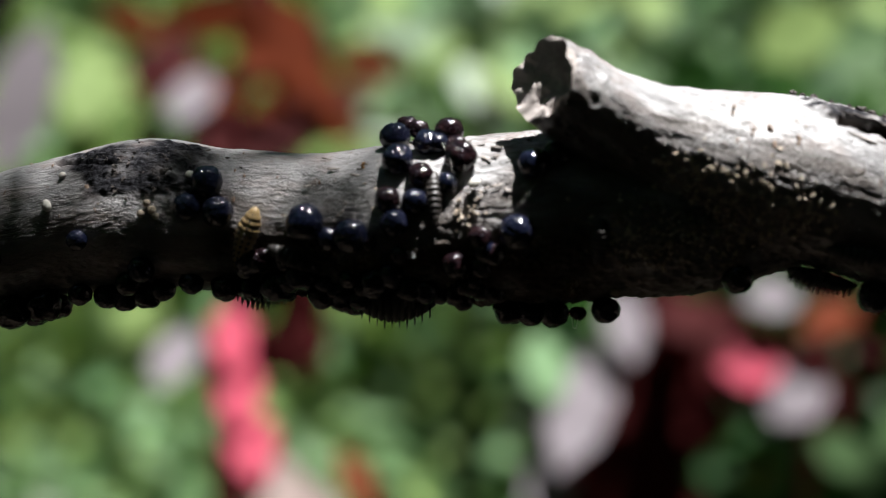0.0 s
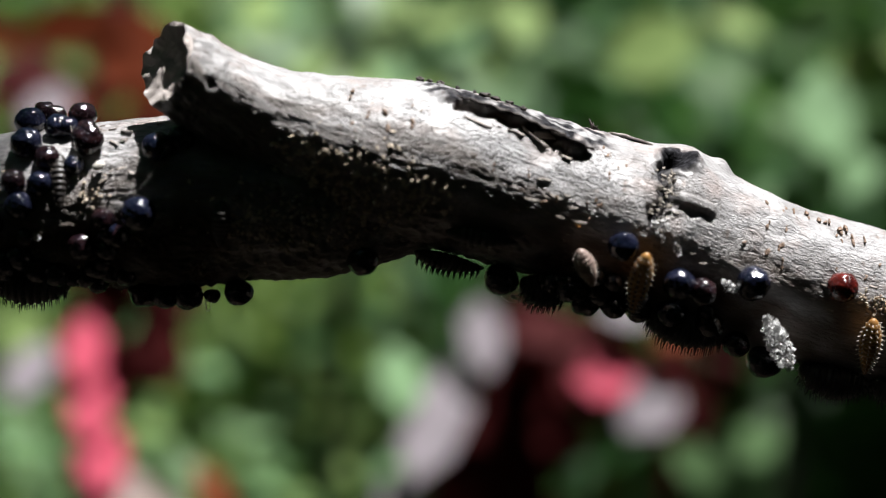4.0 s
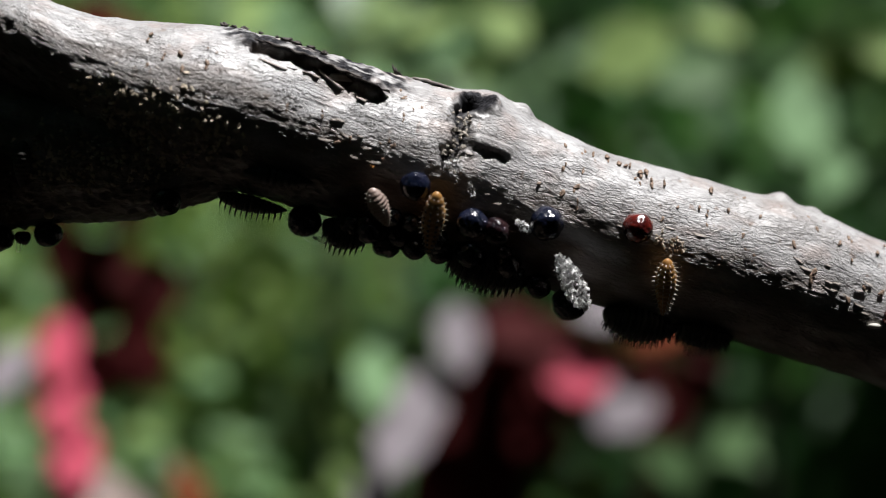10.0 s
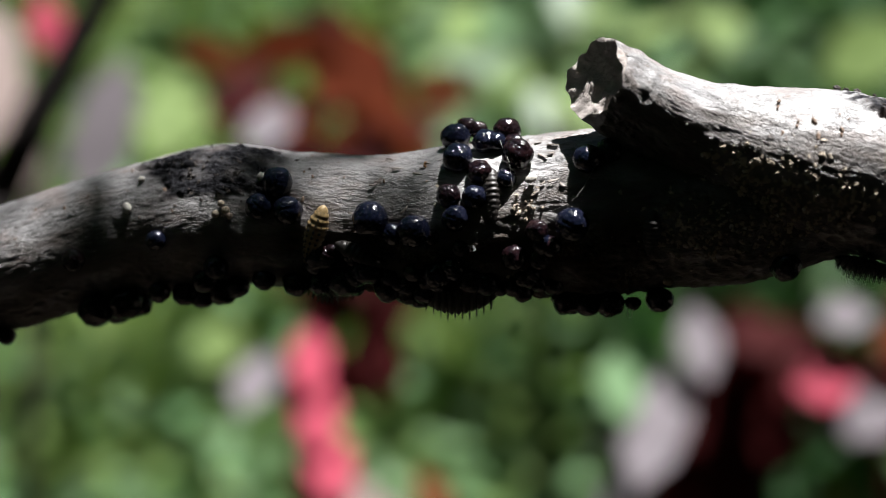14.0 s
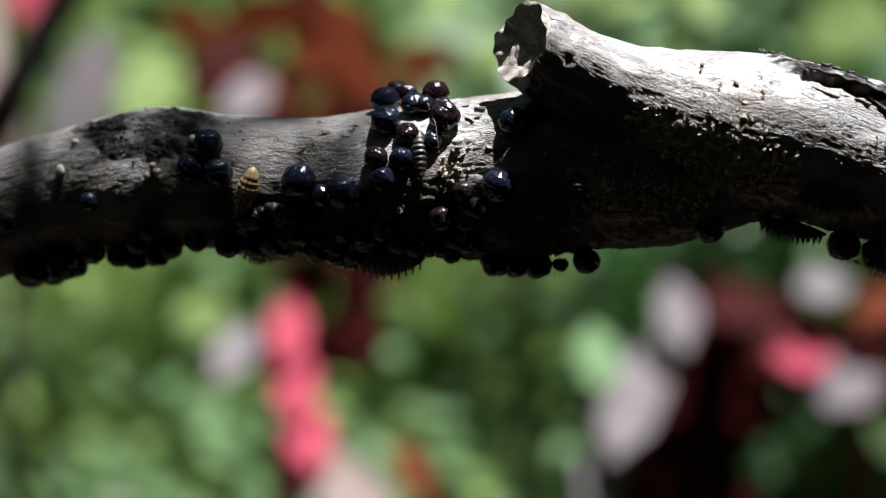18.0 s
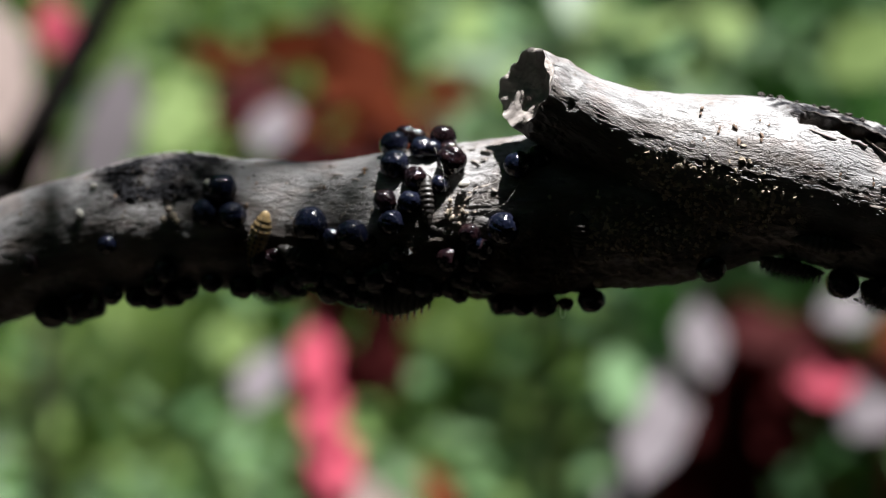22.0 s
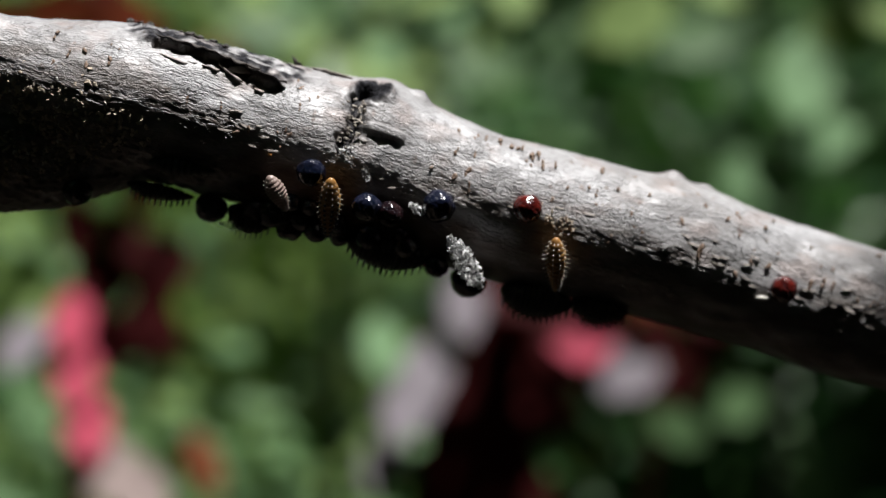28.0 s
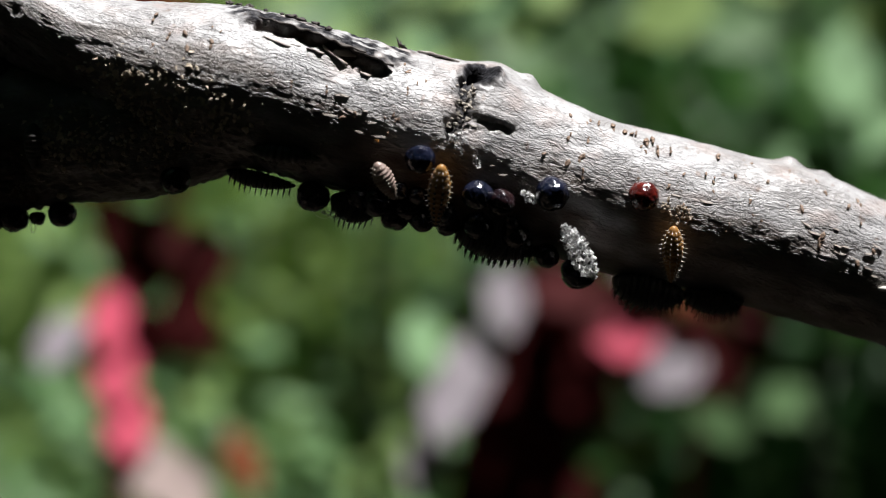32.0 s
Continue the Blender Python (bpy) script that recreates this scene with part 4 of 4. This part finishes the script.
def shed_skin(label, table, a, b, wide, high, seed, lift=0.6):
    """A crumpled papery cast skin."""
    pose_m, length = between(table, a, b, lift)
    rng = random.Random(seed)
    verts, faces = [], []
    count = int(60 + length * 70000)
    for k in range(count):
        u, w = rng.random(), rng.uniform(0, math.pi * 2)
        g = math.sin(math.pi * min(max(u, 0.06), 0.94)) ** 0.6 * (0.7 + 0.4 * u) * rng.uniform(0.75, 1.1)
        p = Vector((-length / 2 + length * u, math.cos(w) * g * wide / 2 * MM, math.sin(w) * g * high * MM))
        a = Vector((rng.gauss(0, 1), rng.gauss(0, 0.6), rng.gauss(0, 0.6))).normalized()
        b = a.cross(Vector((rng.gauss(0, 1), math.cos(w), math.sin(w)))).normalized()
        n = a.cross(b)
        size = rng.uniform(0.06, 0.20) * wide * MM
        thin = rng.choice((0.07, 0.10, 0.35, 0.7))
        base = len(verts)
        for f in (0.0, 0.5, 1.0):
            for side in (-1, 1):
                verts.append(p + a * size * (f - 0.5) * 1.6 + b * size * thin * side * (1 - 0.6 * f) + n * size * 0.35 * math.sin(f * 3))
        faces += [(base, base + 1, base + 3, base + 2), (base + 2, base + 3, base + 5, base + 4)]
    ob = new("shed_skin", mesh_of("shed_skin", verts, faces, SKIN, False))
    ob.matrix_basis = pose_m
    return tagged(ob, label, "shed skin")


shed_skin("crumpled silvery shed insect skin on a scale insect", LIMB, (63.8, 118), (68.0, 144), 2.6, 1.0, 3, 3.0)
shed_skin("small white shed skin under the branch", LIMB, (42.6, 172), (44.6, 168), 0.9, 0.45, 9, 2.6)
shed_skin("clear papery shed skin beside scale insects", LIMB, (59.4, 112), (60.9, 116), 1.2, 0.6, 14, 1.0)
shed_skin("clear bead-like empty insect shell", LIMB, (51.6, 92), (53.2, 92), 1.4, 0.7, 21, 0.3)
shed_skin("clear empty insect shell on dark bark", LIMB, (54.2, 100), (55.0, 108), 0.8, 0.3, 28, 0.2)
shed_skin("pale shed wing among dark insects", SHOOT, (-4.4, 112), (-3.4, 114), 0.75, 0.2, 33, 0.7)


def silk(label, table, spots, sag, thick=0.008):
    """A fine silk thread from spot to spot over the bark."""
    pts = []
    for n in range(len(spots) - 1):
        p, q = surface(table, *spots[n])[0], surface(table, *spots[n + 1])[0]
        for k in range(9):
            f = k / 9
            pts.append(p.lerp(q, f) + Vector((0, -0.1, -sag)) * MM * math.sin(math.pi * f))
    pts.append(surface(table, *spots[-1])[0])
    v, f = swept(pts, [thick * MM] * len(pts), 5)
    return tagged(new("silk_thread", mesh_of("silk_thread", v, f, EGG)), label, "silk thread")


silk("fine pale silk thread across dark scale insects", SHOOT, [(7.8, 44, 1.2), (8.5, 62, 1.6), (6.4, 84, 1.0), (3.5, 92, 0.6)], 0.2)
silk("thin silk thread hanging from a scale insect", LIMB, [(41.8, 174, 2.8), (43.6, 172, 2.6)], 0.5)
silk("silk loop hanging under the branch", SHOOT, [(10.9, 172, 1.6), (11.2, 172, 2.6), (11.5, 172, 1.6)], 0.5, 0.03)
silk("thin silk thread over the insect cluster", SHOOT, [(-0.6, 40, 1.6), (0.3, 60, 1.9), (0.6, 86, 1.0)], 0.1)


# ---- garden behind ----
ground = tagged(new("ground", mesh_of("ground", [(-60, -60, -0.75), (60, -60, -0.75), (60, 120, -0.75), (-60, 120, -0.75)], [(0, 1, 2, 3)], SOIL)), "dark bare garden soil", "ground", kind="structure")
# ---- garden behind: plants out of focus ----
def leaf_faces(base):
    return [tuple(base + k for k in q) for q in ((0, 1, 4, 3), (3, 4, 7, 6), (1, 2, 5, 4), (4, 5, 8, 7), (6, 7, 9), (7, 8, 9))]


def leaf_points(p, ahead, out, long, wide, fold=0.18, droop=0.15):
    """Ten points of a folded, drooping oval leaf from its stalk p."""
    side = out.cross(ahead).normalized()
    out = ahead.cross(side).normalized()
    pts = []
    for u, w in ((0.0, 0.10), (0.33, 0.46), (0.72, 0.40)):
        for s in (-1, 0, 1):
            pts.append(p + ahead * long * u + side * wide * w * s + out * (fold * wide * w * abs(s) - droop * long * u * u))
    return pts + [p + ahead * long - out * droop * long]


def leaf_mass(name, count, spot, size, mat, seed, up=0.7, keep=None):
    """Many leaves as one mesh. spot(rng) gives a place."""
    rng = random.Random(seed)
    verts, faces = [], []
    while len(faces) < count * 6:
        p = spot(rng)
        ahead = Vector((rng.gauss(0, 1), rng.gauss(0, 1), rng.gauss(-0.15, 0.6))).normalized()
        out = Vector((rng.gauss(0, 0.45), rng.gauss(-0.25, 0.45), up + rng.gauss(0, 0.2)))
        long = size * rng.uniform(0.65, 1.35)
        if keep and not keep(p, rng):
            count -= 1
            continue
        base = len(verts)
        verts += leaf_points(p, ahead, out, long, long * rng.uniform(0.5, 0.7))
        faces += leaf_faces(base)
    return mesh_of(name, verts, faces, mat)


def shrub(label, x, y, width, depth, low, high, count, size, mats, seed, category="shrub", core=False):
    """A leafy shrub: stems from the ground and its foliage."""
    rng = random.Random(seed)
    thing = tagged(new("leafy_shrub"), label, category, "shrubs behind the branch")
    thing.location = (x, y, -0.75)
    for k in range(6):
        top = Vector((rng.uniform(-0.4, 0.4) * width, rng.uniform(-0.35, 0.35) * depth, 0.75 + low + (high - low) * rng.uniform(0.55, 0.95)))
        foot = Vector((rng.uniform(-0.06, 0.06), rng.uniform(-0.05, 0.05), -0.03))
        path = [foot.lerp(top, f) + Vector((0.03 * math.sin(5 * f + k), 0.03 * math.cos(4 * f + k), 0)) for f in (0, 0.25, 0.5, 0.75, 1.0)]
        v, f = swept(path, [0.008, 0.007, 0.005, 0.004, 0.002], 7)
        child("stem", mesh_of("stem", v, f, TWIG), thing)
    # solid core added inside the foliage to block skylight
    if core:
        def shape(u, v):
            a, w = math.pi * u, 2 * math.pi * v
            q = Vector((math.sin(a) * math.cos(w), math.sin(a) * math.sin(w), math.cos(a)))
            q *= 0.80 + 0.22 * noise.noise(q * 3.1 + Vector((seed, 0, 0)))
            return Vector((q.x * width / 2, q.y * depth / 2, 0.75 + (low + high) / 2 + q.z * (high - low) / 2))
        child("sky_block_core", mesh_of("sky_block_core", *blob(26, 34, shape), LEAF_DEEP), thing)
    for n, mat in enumerate(mats):
        def spot(r):
            while True:
                q = Vector((r.uniform(-1, 1), r.uniform(-1, 1), r.uniform(-1, 1)))
                if q.length < 1 and q.length > 0.25:
                    break
            return Vector((q.x * width / 2, q.y * depth / 2, 0.75 + (low + high) / 2 + q.z * (high - low) / 2))
        child("foliage", leaf_mass("foliage", count // len(mats), spot, size, mat, seed * 7 + n), thing)
    return thing


def stalked(name, label, foot, top, stem_mat, rows, category="plant", thick=0.0035):
    """A single plant: one stem and leaves of its own. Rows: x, y, z of a leaf's middle in mm, length, width, turn in the picture plane, face, material."""
    thing = tagged(new(name), label, category)
    thing.location = Vector(foot)
    foot, top = Vector(foot), Vector(top)
    path = [(top - foot) * f + Vector((0.012 * math.sin(6 * f), 0.02 * math.sin(4 * f), 0)) for f in (0, 0.2, 0.4, 0.6, 0.8, 1.0)]
    v, f = swept(path, [thick * (1.5 - 0.8 * k / 5) for k in range(6)], 8)
    child("stem", mesh_of("stem", v, f, stem_mat), thing)
    for x, y, z, long, wide, turn, face, mat in rows:
        out = Vector((0.1, -0.85, face)).normalized()
        c, s = math.cos(radians(turn)), math.sin(radians(turn))
        ahead = Vector((c, (out.x * c + out.z * s) / -out.y, s))
        stretch = ahead.length
        ahead.normalize()
        p = Vector((x, y, z)) * MM - foot - ahead * long * stretch * MM / 2
        me = mesh_of("leaf", leaf_points(p, ahead, out, long * stretch * MM, wide * MM, 0.10, 0.06), leaf_faces(0), mat)
        child("leaf", me, thing)
    return thing


heap = random.Random(5)
W, S, P, B, R, L, G = LEAF_WINE, LEAF_SILVER_GLINT, LEAF_PINK, LEAF_BLUSH, LEAF_RUST, LEAF_LIME, LEAF_GREEN
stalked("red_leaved_plant", "wine-red garden plant with silvery glint-coloured leaves", (0.085, 0.47, -0.76), (0.085, 0.455, -0.01), LEAF_WINE, [
    (46, 424, -46, 40, 23, -116, 0.9, S), (34, 428, -33, 22, 17, -80, 0.8, LEAF_MIST), (62, 436, -19, 24, 17, -85, 0.8, S), (35, 420, -72, 20, 18, -110, 0.8, S),
    (111, 432, -9, 20, 17, 10, 0.8, S), (119, 430, -41, 26, 22, 40, 0.5, S)])
stalked("red_leaved_plant", "dark wine-red broad-leaved garden plant", (0.09, 0.50, -0.76), (0.08, 0.46, -0.03), LEAF_WINE, [
    (82, 430, -16, 26, 20, 0, 0.6, W), (96, 432, -24, 24, 14, 30, 0.5, W), (103, 428, -32, 22, 20, 0, 0.6, P)] + [
    (heap.gauss(75 + 0.36 * z, 10), heap.uniform(438, 475), -60 + z, heap.uniform(24, 36), heap.uniform(16, 24), heap.uniform(-150, -30), heap.uniform(-0.2, 0.3), W)
    for z in [heap.uniform(-34, 40) for _ in range(58)]] + [
    (heap.uniform(116, 150), heap.uniform(448, 478), heap.uniform(-50, -24), heap.uniform(20, 30), heap.uniform(12, 18), heap.uniform(-150, -30), heap.uniform(-0.2, 0.3), W) for _ in range(12)])
stalked("red_leaved_plant", "rust-red leaved garden plant in sun", (0.14, 0.49, -0.76), (0.135, 0.46, 0.0), LEAF_WINE, [
    (132, 436, -16, 26, 13, 20, 0.8, R), (146, 440, -24, 22, 12, -20, 0.5, W), (150, 445, -12, 18, 12, 10, 0.3, W)])
stalked("red_leaved_plant", "rust and wine leaved plant with one silvery glint-coloured leaf", (-0.07, 0.47, -0.76), (-0.065, 0.45, 0.07), LEAF_WINE, [
    (-84, 428, 57, 22, 17, 75, 0.9, S), (-44, 432, 64, 40, 14, -58, 0.25, R), (-66, 440, 42, 44, 28, 10, 0.6, W), (-58, 446, 72, 40, 24, -40, 0.1, R), (-40, 434, 47, 24, 13, -10, 0.2, R),
    (-104, 440, 82, 28, 12, -20, 0.1, R), (-62, 434, 70, 18, 16, 30, 0.2, R), (-78, 442, 86, 36, 18, 10, 0.0, R), (-52, 440, 84, 26, 12, -30, 0.2, R), (-98, 446, 70, 30, 16, 40, 0.5, W)] + [
    (heap.gauss(-66, 22), heap.uniform(445, 480), heap.gauss(62, 16), heap.uniform(18, 30), heap.uniform(10, 16), heap.uniform(-180, 0), heap.uniform(0.0, 0.6), heap.choice((W, W, R)))
    for _ in range(22)])
stalked("pink_flowered_plant", "plant with an upright pink flower spike", (-0.055, 0.47, -0.76), (-0.064, 0.44, -0.01), LEAF_WINE, [
    (-68, 408, -23, 21, 16, -85, 0.7, P), (-65, 402, -40, 23, 17, -82, 0.7, P), (-60, 396, -56, 23, 18, -76, 0.7, P), (-52, 394, -71, 28, 22, -50, 0.45, B), (-41, 384, -76, 26, 20, -40, 0.45, B),
    (-89, 430, -30, 22, 17, 70, 0.8, S), (-46, 442, -24, 24, 16, -60, 0.2, W), (-28, 436, -73, 24, 12, -60, 0.7, R), (-70, 440, -66, 30, 18, -80, 0.2, W), (-66, 470, -10, 18, 12, -80, 0.2, W)] + [
    (heap.gauss(-58, 10), heap.uniform(448, 478), heap.gauss(-12, 12), heap.uniform(20, 30), heap.uniform(12, 17), heap.uniform(-150, -30), heap.uniform(0.0, 0.5), W)
    for _ in range(22)])
stalked("pale_leaved_plant", "tall plant with pale blush leaves", (-0.17, 0.50, -0.76), (-0.165, 0.46, 0.06), TWIG, [
    # silvery leaves at x -146 and -216 stand in for distant pale patches
    (-184, 424, 77, 58, 37, -72, 0.55, B), (-172, 438, 50, 34, 20, -75, 0.4, B), (-162, 436, 92, 26, 14, -70, 0.4, P), (-146, 450, 58, 58, 24, 78, 0.15, S), (-208, 448, 100, 40, 28, 60, 0.3, S), (-216, 450, 46, 40, 22, 80, 0.6, S),
    (-118, 434, 61, 34, 25, 80, 0.55, L), (-122, 436, 40, 20, 15, 60, 0.6, L)])
stalked("pale_leaved_plant", "bushy plant with pale green sunlit leaves", (0.19, 0.52, -0.76), (0.185, 0.47, 0.07), TWIG, [
    (179, 436, 60, 36, 24, 80, 0.5, LEAF_MIST), (192, 440, 42, 28, 18, 60, 0.45, LEAF_MIST), (229, 436, 58, 30, 22, 70, 0.5, LEAF_MIST), (164, 436, 26, 30, 22, 20, 0.35, LEAF_MIST), (144, 446, 74, 28, 22, 20, 0.3, G), (122, 446, 82, 36, 26, 30, 0.2, L), (196, 450, 78, 30, 22, 30, 0.2, L),
    (210, 440, 80, 26, 16, -30, 0.9, L), (128, 470, 82, 26, 18, 30, 0.9, L), (156, 480, 96, 24, 16, -20, 0.9, L), (157, 438, -54, 20, 16, 30, 0.2, G), (136, 438, -62, 22, 15, -30, 0.15, G), (107, 436, -70, 20, 14, 20, 0.25, L)])


stalked("lime_leaved_plant", "sunlit yellow-green leafy garden plant", (0.02, 0.56, -0.76), (0.02, 0.53, 0.09), TWIG, [
    (heap.uniform(-34, 84), heap.uniform(500, 560), heap.uniform(42, 112), heap.uniform(18, 28), heap.uniform(12, 18), heap.uniform(-180, 0), heap.uniform(0.3, 1.0), heap.choice((G, L, LEAF_MIST)))
    for _ in range(46)])


def forked_sapling():
    thing = tagged(new("sapling"), "dark bare forked sapling stem out of focus", "sapling")
    thing.location = (-0.215, 0.40, -0.76)
    o = Vector(thing.location)
    def at(x, z, y=400):
        return Vector((x - 9, y, z)) * MM - o
    for name, pts, r in (("stem", [Vector((0, 0, 0)), at(-206, -200), at(-191, -70), at(-176, -10), at(-162, 30)], [0.017, 0.014, 0.012, 0.010, 0.010]),
                         ("limb", [at(-160, 30), at(-148, 56), at(-132, 84), at(-112, 120), at(-90, 170)], [0.0085, 0.0068, 0.006, 0.0052, 0.004]),
                         ("limb", [at(-160, 28), at(-172, 48), at(-188, 66), at(-208, 86), at(-240, 110)], [0.0075, 0.0055, 0.005, 0.0045, 0.004])):
        v, f = swept(pts, r, 12, True, 0.15, 2)
        child(name, mesh_of(name, v, f, TWIG), thing)


forked_sapling()
G1, G2, G3 = LEAF_GREEN, LEAF_DEEP, LEAF_LIME
# a bank of shrubs that rises away from the branch
shrub("sunlit yellow-green leafy shrub", -0.34, 0.60, 0.40, 0.24, -0.55, -0.03, 4200, 0.017, (LEAF_MIST, G1, G1), 1)
shrub("sunlit green leafy shrub", -0.10, 0.62, 0.40, 0.24, -0.55, -0.05, 4200, 0.017, (LEAF_MIST, G1, G1), 2)
# shrubs on the right mix in darker leaves, shade put into their colour
shrub("green leafy shrub, its deep shade put into darker leaves", 0.13, 0.62, 0.40, 0.24, -0.55, -0.08, 4200, 0.017, (G1, G2, G2), 3)
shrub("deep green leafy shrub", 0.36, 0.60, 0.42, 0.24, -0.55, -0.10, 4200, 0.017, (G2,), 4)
shrub("sunlit green leafy shrub", -0.42, 0.84, 0.46, 0.30, -0.5, 0.13, 4200, 0.020, (G3, G3, LEAF_MIST), 5)
shrub("sunlit green leafy shrub", -0.12, 0.86, 0.46, 0.30, -0.5, 0.14, 4200, 0.020, (G3, G3, LEAF_MIST), 6)
shrub("green leafy shrub, its deep shade put into darker leaves", 0.18, 0.86, 0.46, 0.30, -0.5, 0.13, 4200, 0.020, (G1, G2, G2), 7)
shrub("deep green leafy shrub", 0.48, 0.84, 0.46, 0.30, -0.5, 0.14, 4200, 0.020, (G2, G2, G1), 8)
shrub("sunlit yellow-green leafy shrub", -0.52, 1.10, 0.54, 0.36, -0.5, 0.34, 4200, 0.024, (LEAF_MIST, G3, G3), 9)
shrub("sunlit green leafy shrub", -0.18, 1.12, 0.54, 0.36, -0.5, 0.36, 4200, 0.024, (G3, LEAF_MIST, G3), 10)
shrub("sunlit green leafy shrub", 0.16, 1.12, 0.54, 0.36, -0.5, 0.35, 4200, 0.024, (G1, G2, G2), 11)
shrub("deep green leafy shrub", 0.52, 1.10, 0.54, 0.36, -0.5, 0.36, 4200, 0.024, (G1, G2), 12)
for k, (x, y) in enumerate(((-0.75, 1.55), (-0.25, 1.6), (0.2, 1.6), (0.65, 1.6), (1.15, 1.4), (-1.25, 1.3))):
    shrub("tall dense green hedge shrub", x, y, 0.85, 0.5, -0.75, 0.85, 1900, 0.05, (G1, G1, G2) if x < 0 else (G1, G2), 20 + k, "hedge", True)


# unseen tree crown, gapped for the sun, and unseen near shrubs, added against skylight
SKY_GAP = Vector((-0.35, -0.45, 0.82)).normalized()


def canopy():
    tree = tagged(new("unseen_shade_tree"), "unseen leafy tree added overhead to block skylight, with a sunny gap", "tree")
    tree.location = (1.3, 1.9, -0.78)
    o = Vector(tree.location)
    v, f = swept([Vector((0, 0, 0)), Vector((0.02, 0, 0.8)), Vector((-0.02, -0.05, 1.5)), Vector((-0.1, -0.2, 2.3))], [0.08, 0.07, 0.06, 0.03], 14, True, 0.1, 1)
    child("trunk", mesh_of("trunk", v, f, TWIG), tree)
    rng = random.Random(31)
    for k in range(9):
        end = Vector((rng.uniform(-2.6, 0.9), rng.uniform(-3.6, 0.6), 1.85 + 0.08 * k))
        start = Vector((-0.03, -0.08, 1.3 + 0.08 * k))
        mid = start.lerp(end, 0.4) + Vector((0, 0, 0.1))
        spots = [o + start.lerp(mid, f / 8) for f in range(9)] + [o + mid.lerp(end, f / 8) for f in range(9)]
        falls = [q - SUN_TO * (q.z / SUN_TO.z) for q in spots]
        if min(q.length for q in falls) < 0.3 or min((q - Vector((-0.08, 0.44, 0))).length for q in falls) < 0.24:
            continue
        v, f = swept([start, mid, end], [0.03, 0.018, 0.005], 8)
        child("limb", mesh_of("limb", v, f, TWIG), tree)

    def spot(r):
        return Vector((r.uniform(-2.4, 2.4), r.uniform(-2.4, 2.2), r.uniform(0.75, 1.6))) - o

    def low_spot(r):
        return Vector((r.uniform(-0.11, 0.16), r.uniform(-0.04, 0.09), 0.0)) + SUN_TO * r.uniform(0.55, 0.8) - o

    def keep(p, r):
        q = p + o - SUN_TO * ((p + o).z / SUN_TO.z)
        if -0.21 < q.x < 0.28 and -0.16 < q.y < 0.16:
            return False
        if (p + o).normalized().dot(SKY_GAP) > 0.955:
            return False
        # denser crown here to shade the garden's lower right
        if 0.47 < q.y < 0.76 and 0.13 < q.x < 0.85:
            return r.random() < 0.8
        if 0.26 < q.y < 0.53 and abs(q.x) < 0.36:
            return False
        if 0.28 < q.y < 1.7 and abs(q.x) < 0.85:
            return r.random() < 0.012
        return True

    # added leaves spaced to dapple the arm and dim the limb's far end
    def keep_low(p, r):
        q = (p + o - SUN_TO * ((p + o).z / SUN_TO.z)).x
        if q > 0.114:
            return True
        if q > -0.009:
            return False
        if -0.076 < q < -0.0725 or -0.0685 < q < -0.0585:
            return r.random() < 0.8
        return r.random() < (0.58 if q > -0.023 else 0.42 if q > -0.037 else 0.20)
    child("crown", leaf_mass("crown", 19000, spot, 0.11, G2, 77, 0.8, keep), tree)
    child("dapple_spray", leaf_mass("dapple_spray", 9600, low_spot, 0.006, G2, 78, 0.9, keep_low), tree)


canopy()
# out-of-view shrubs added around the camera to keep skylight off the branch
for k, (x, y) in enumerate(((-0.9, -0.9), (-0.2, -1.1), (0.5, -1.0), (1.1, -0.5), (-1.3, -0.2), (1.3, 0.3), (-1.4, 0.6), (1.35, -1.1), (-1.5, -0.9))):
    shrub("unseen dense dark shrub added to block skylight", x, y, 1.0, 0.6, -0.75, 1.3, 1500, 0.065, (G2,), 40 + k, "shrub", True)
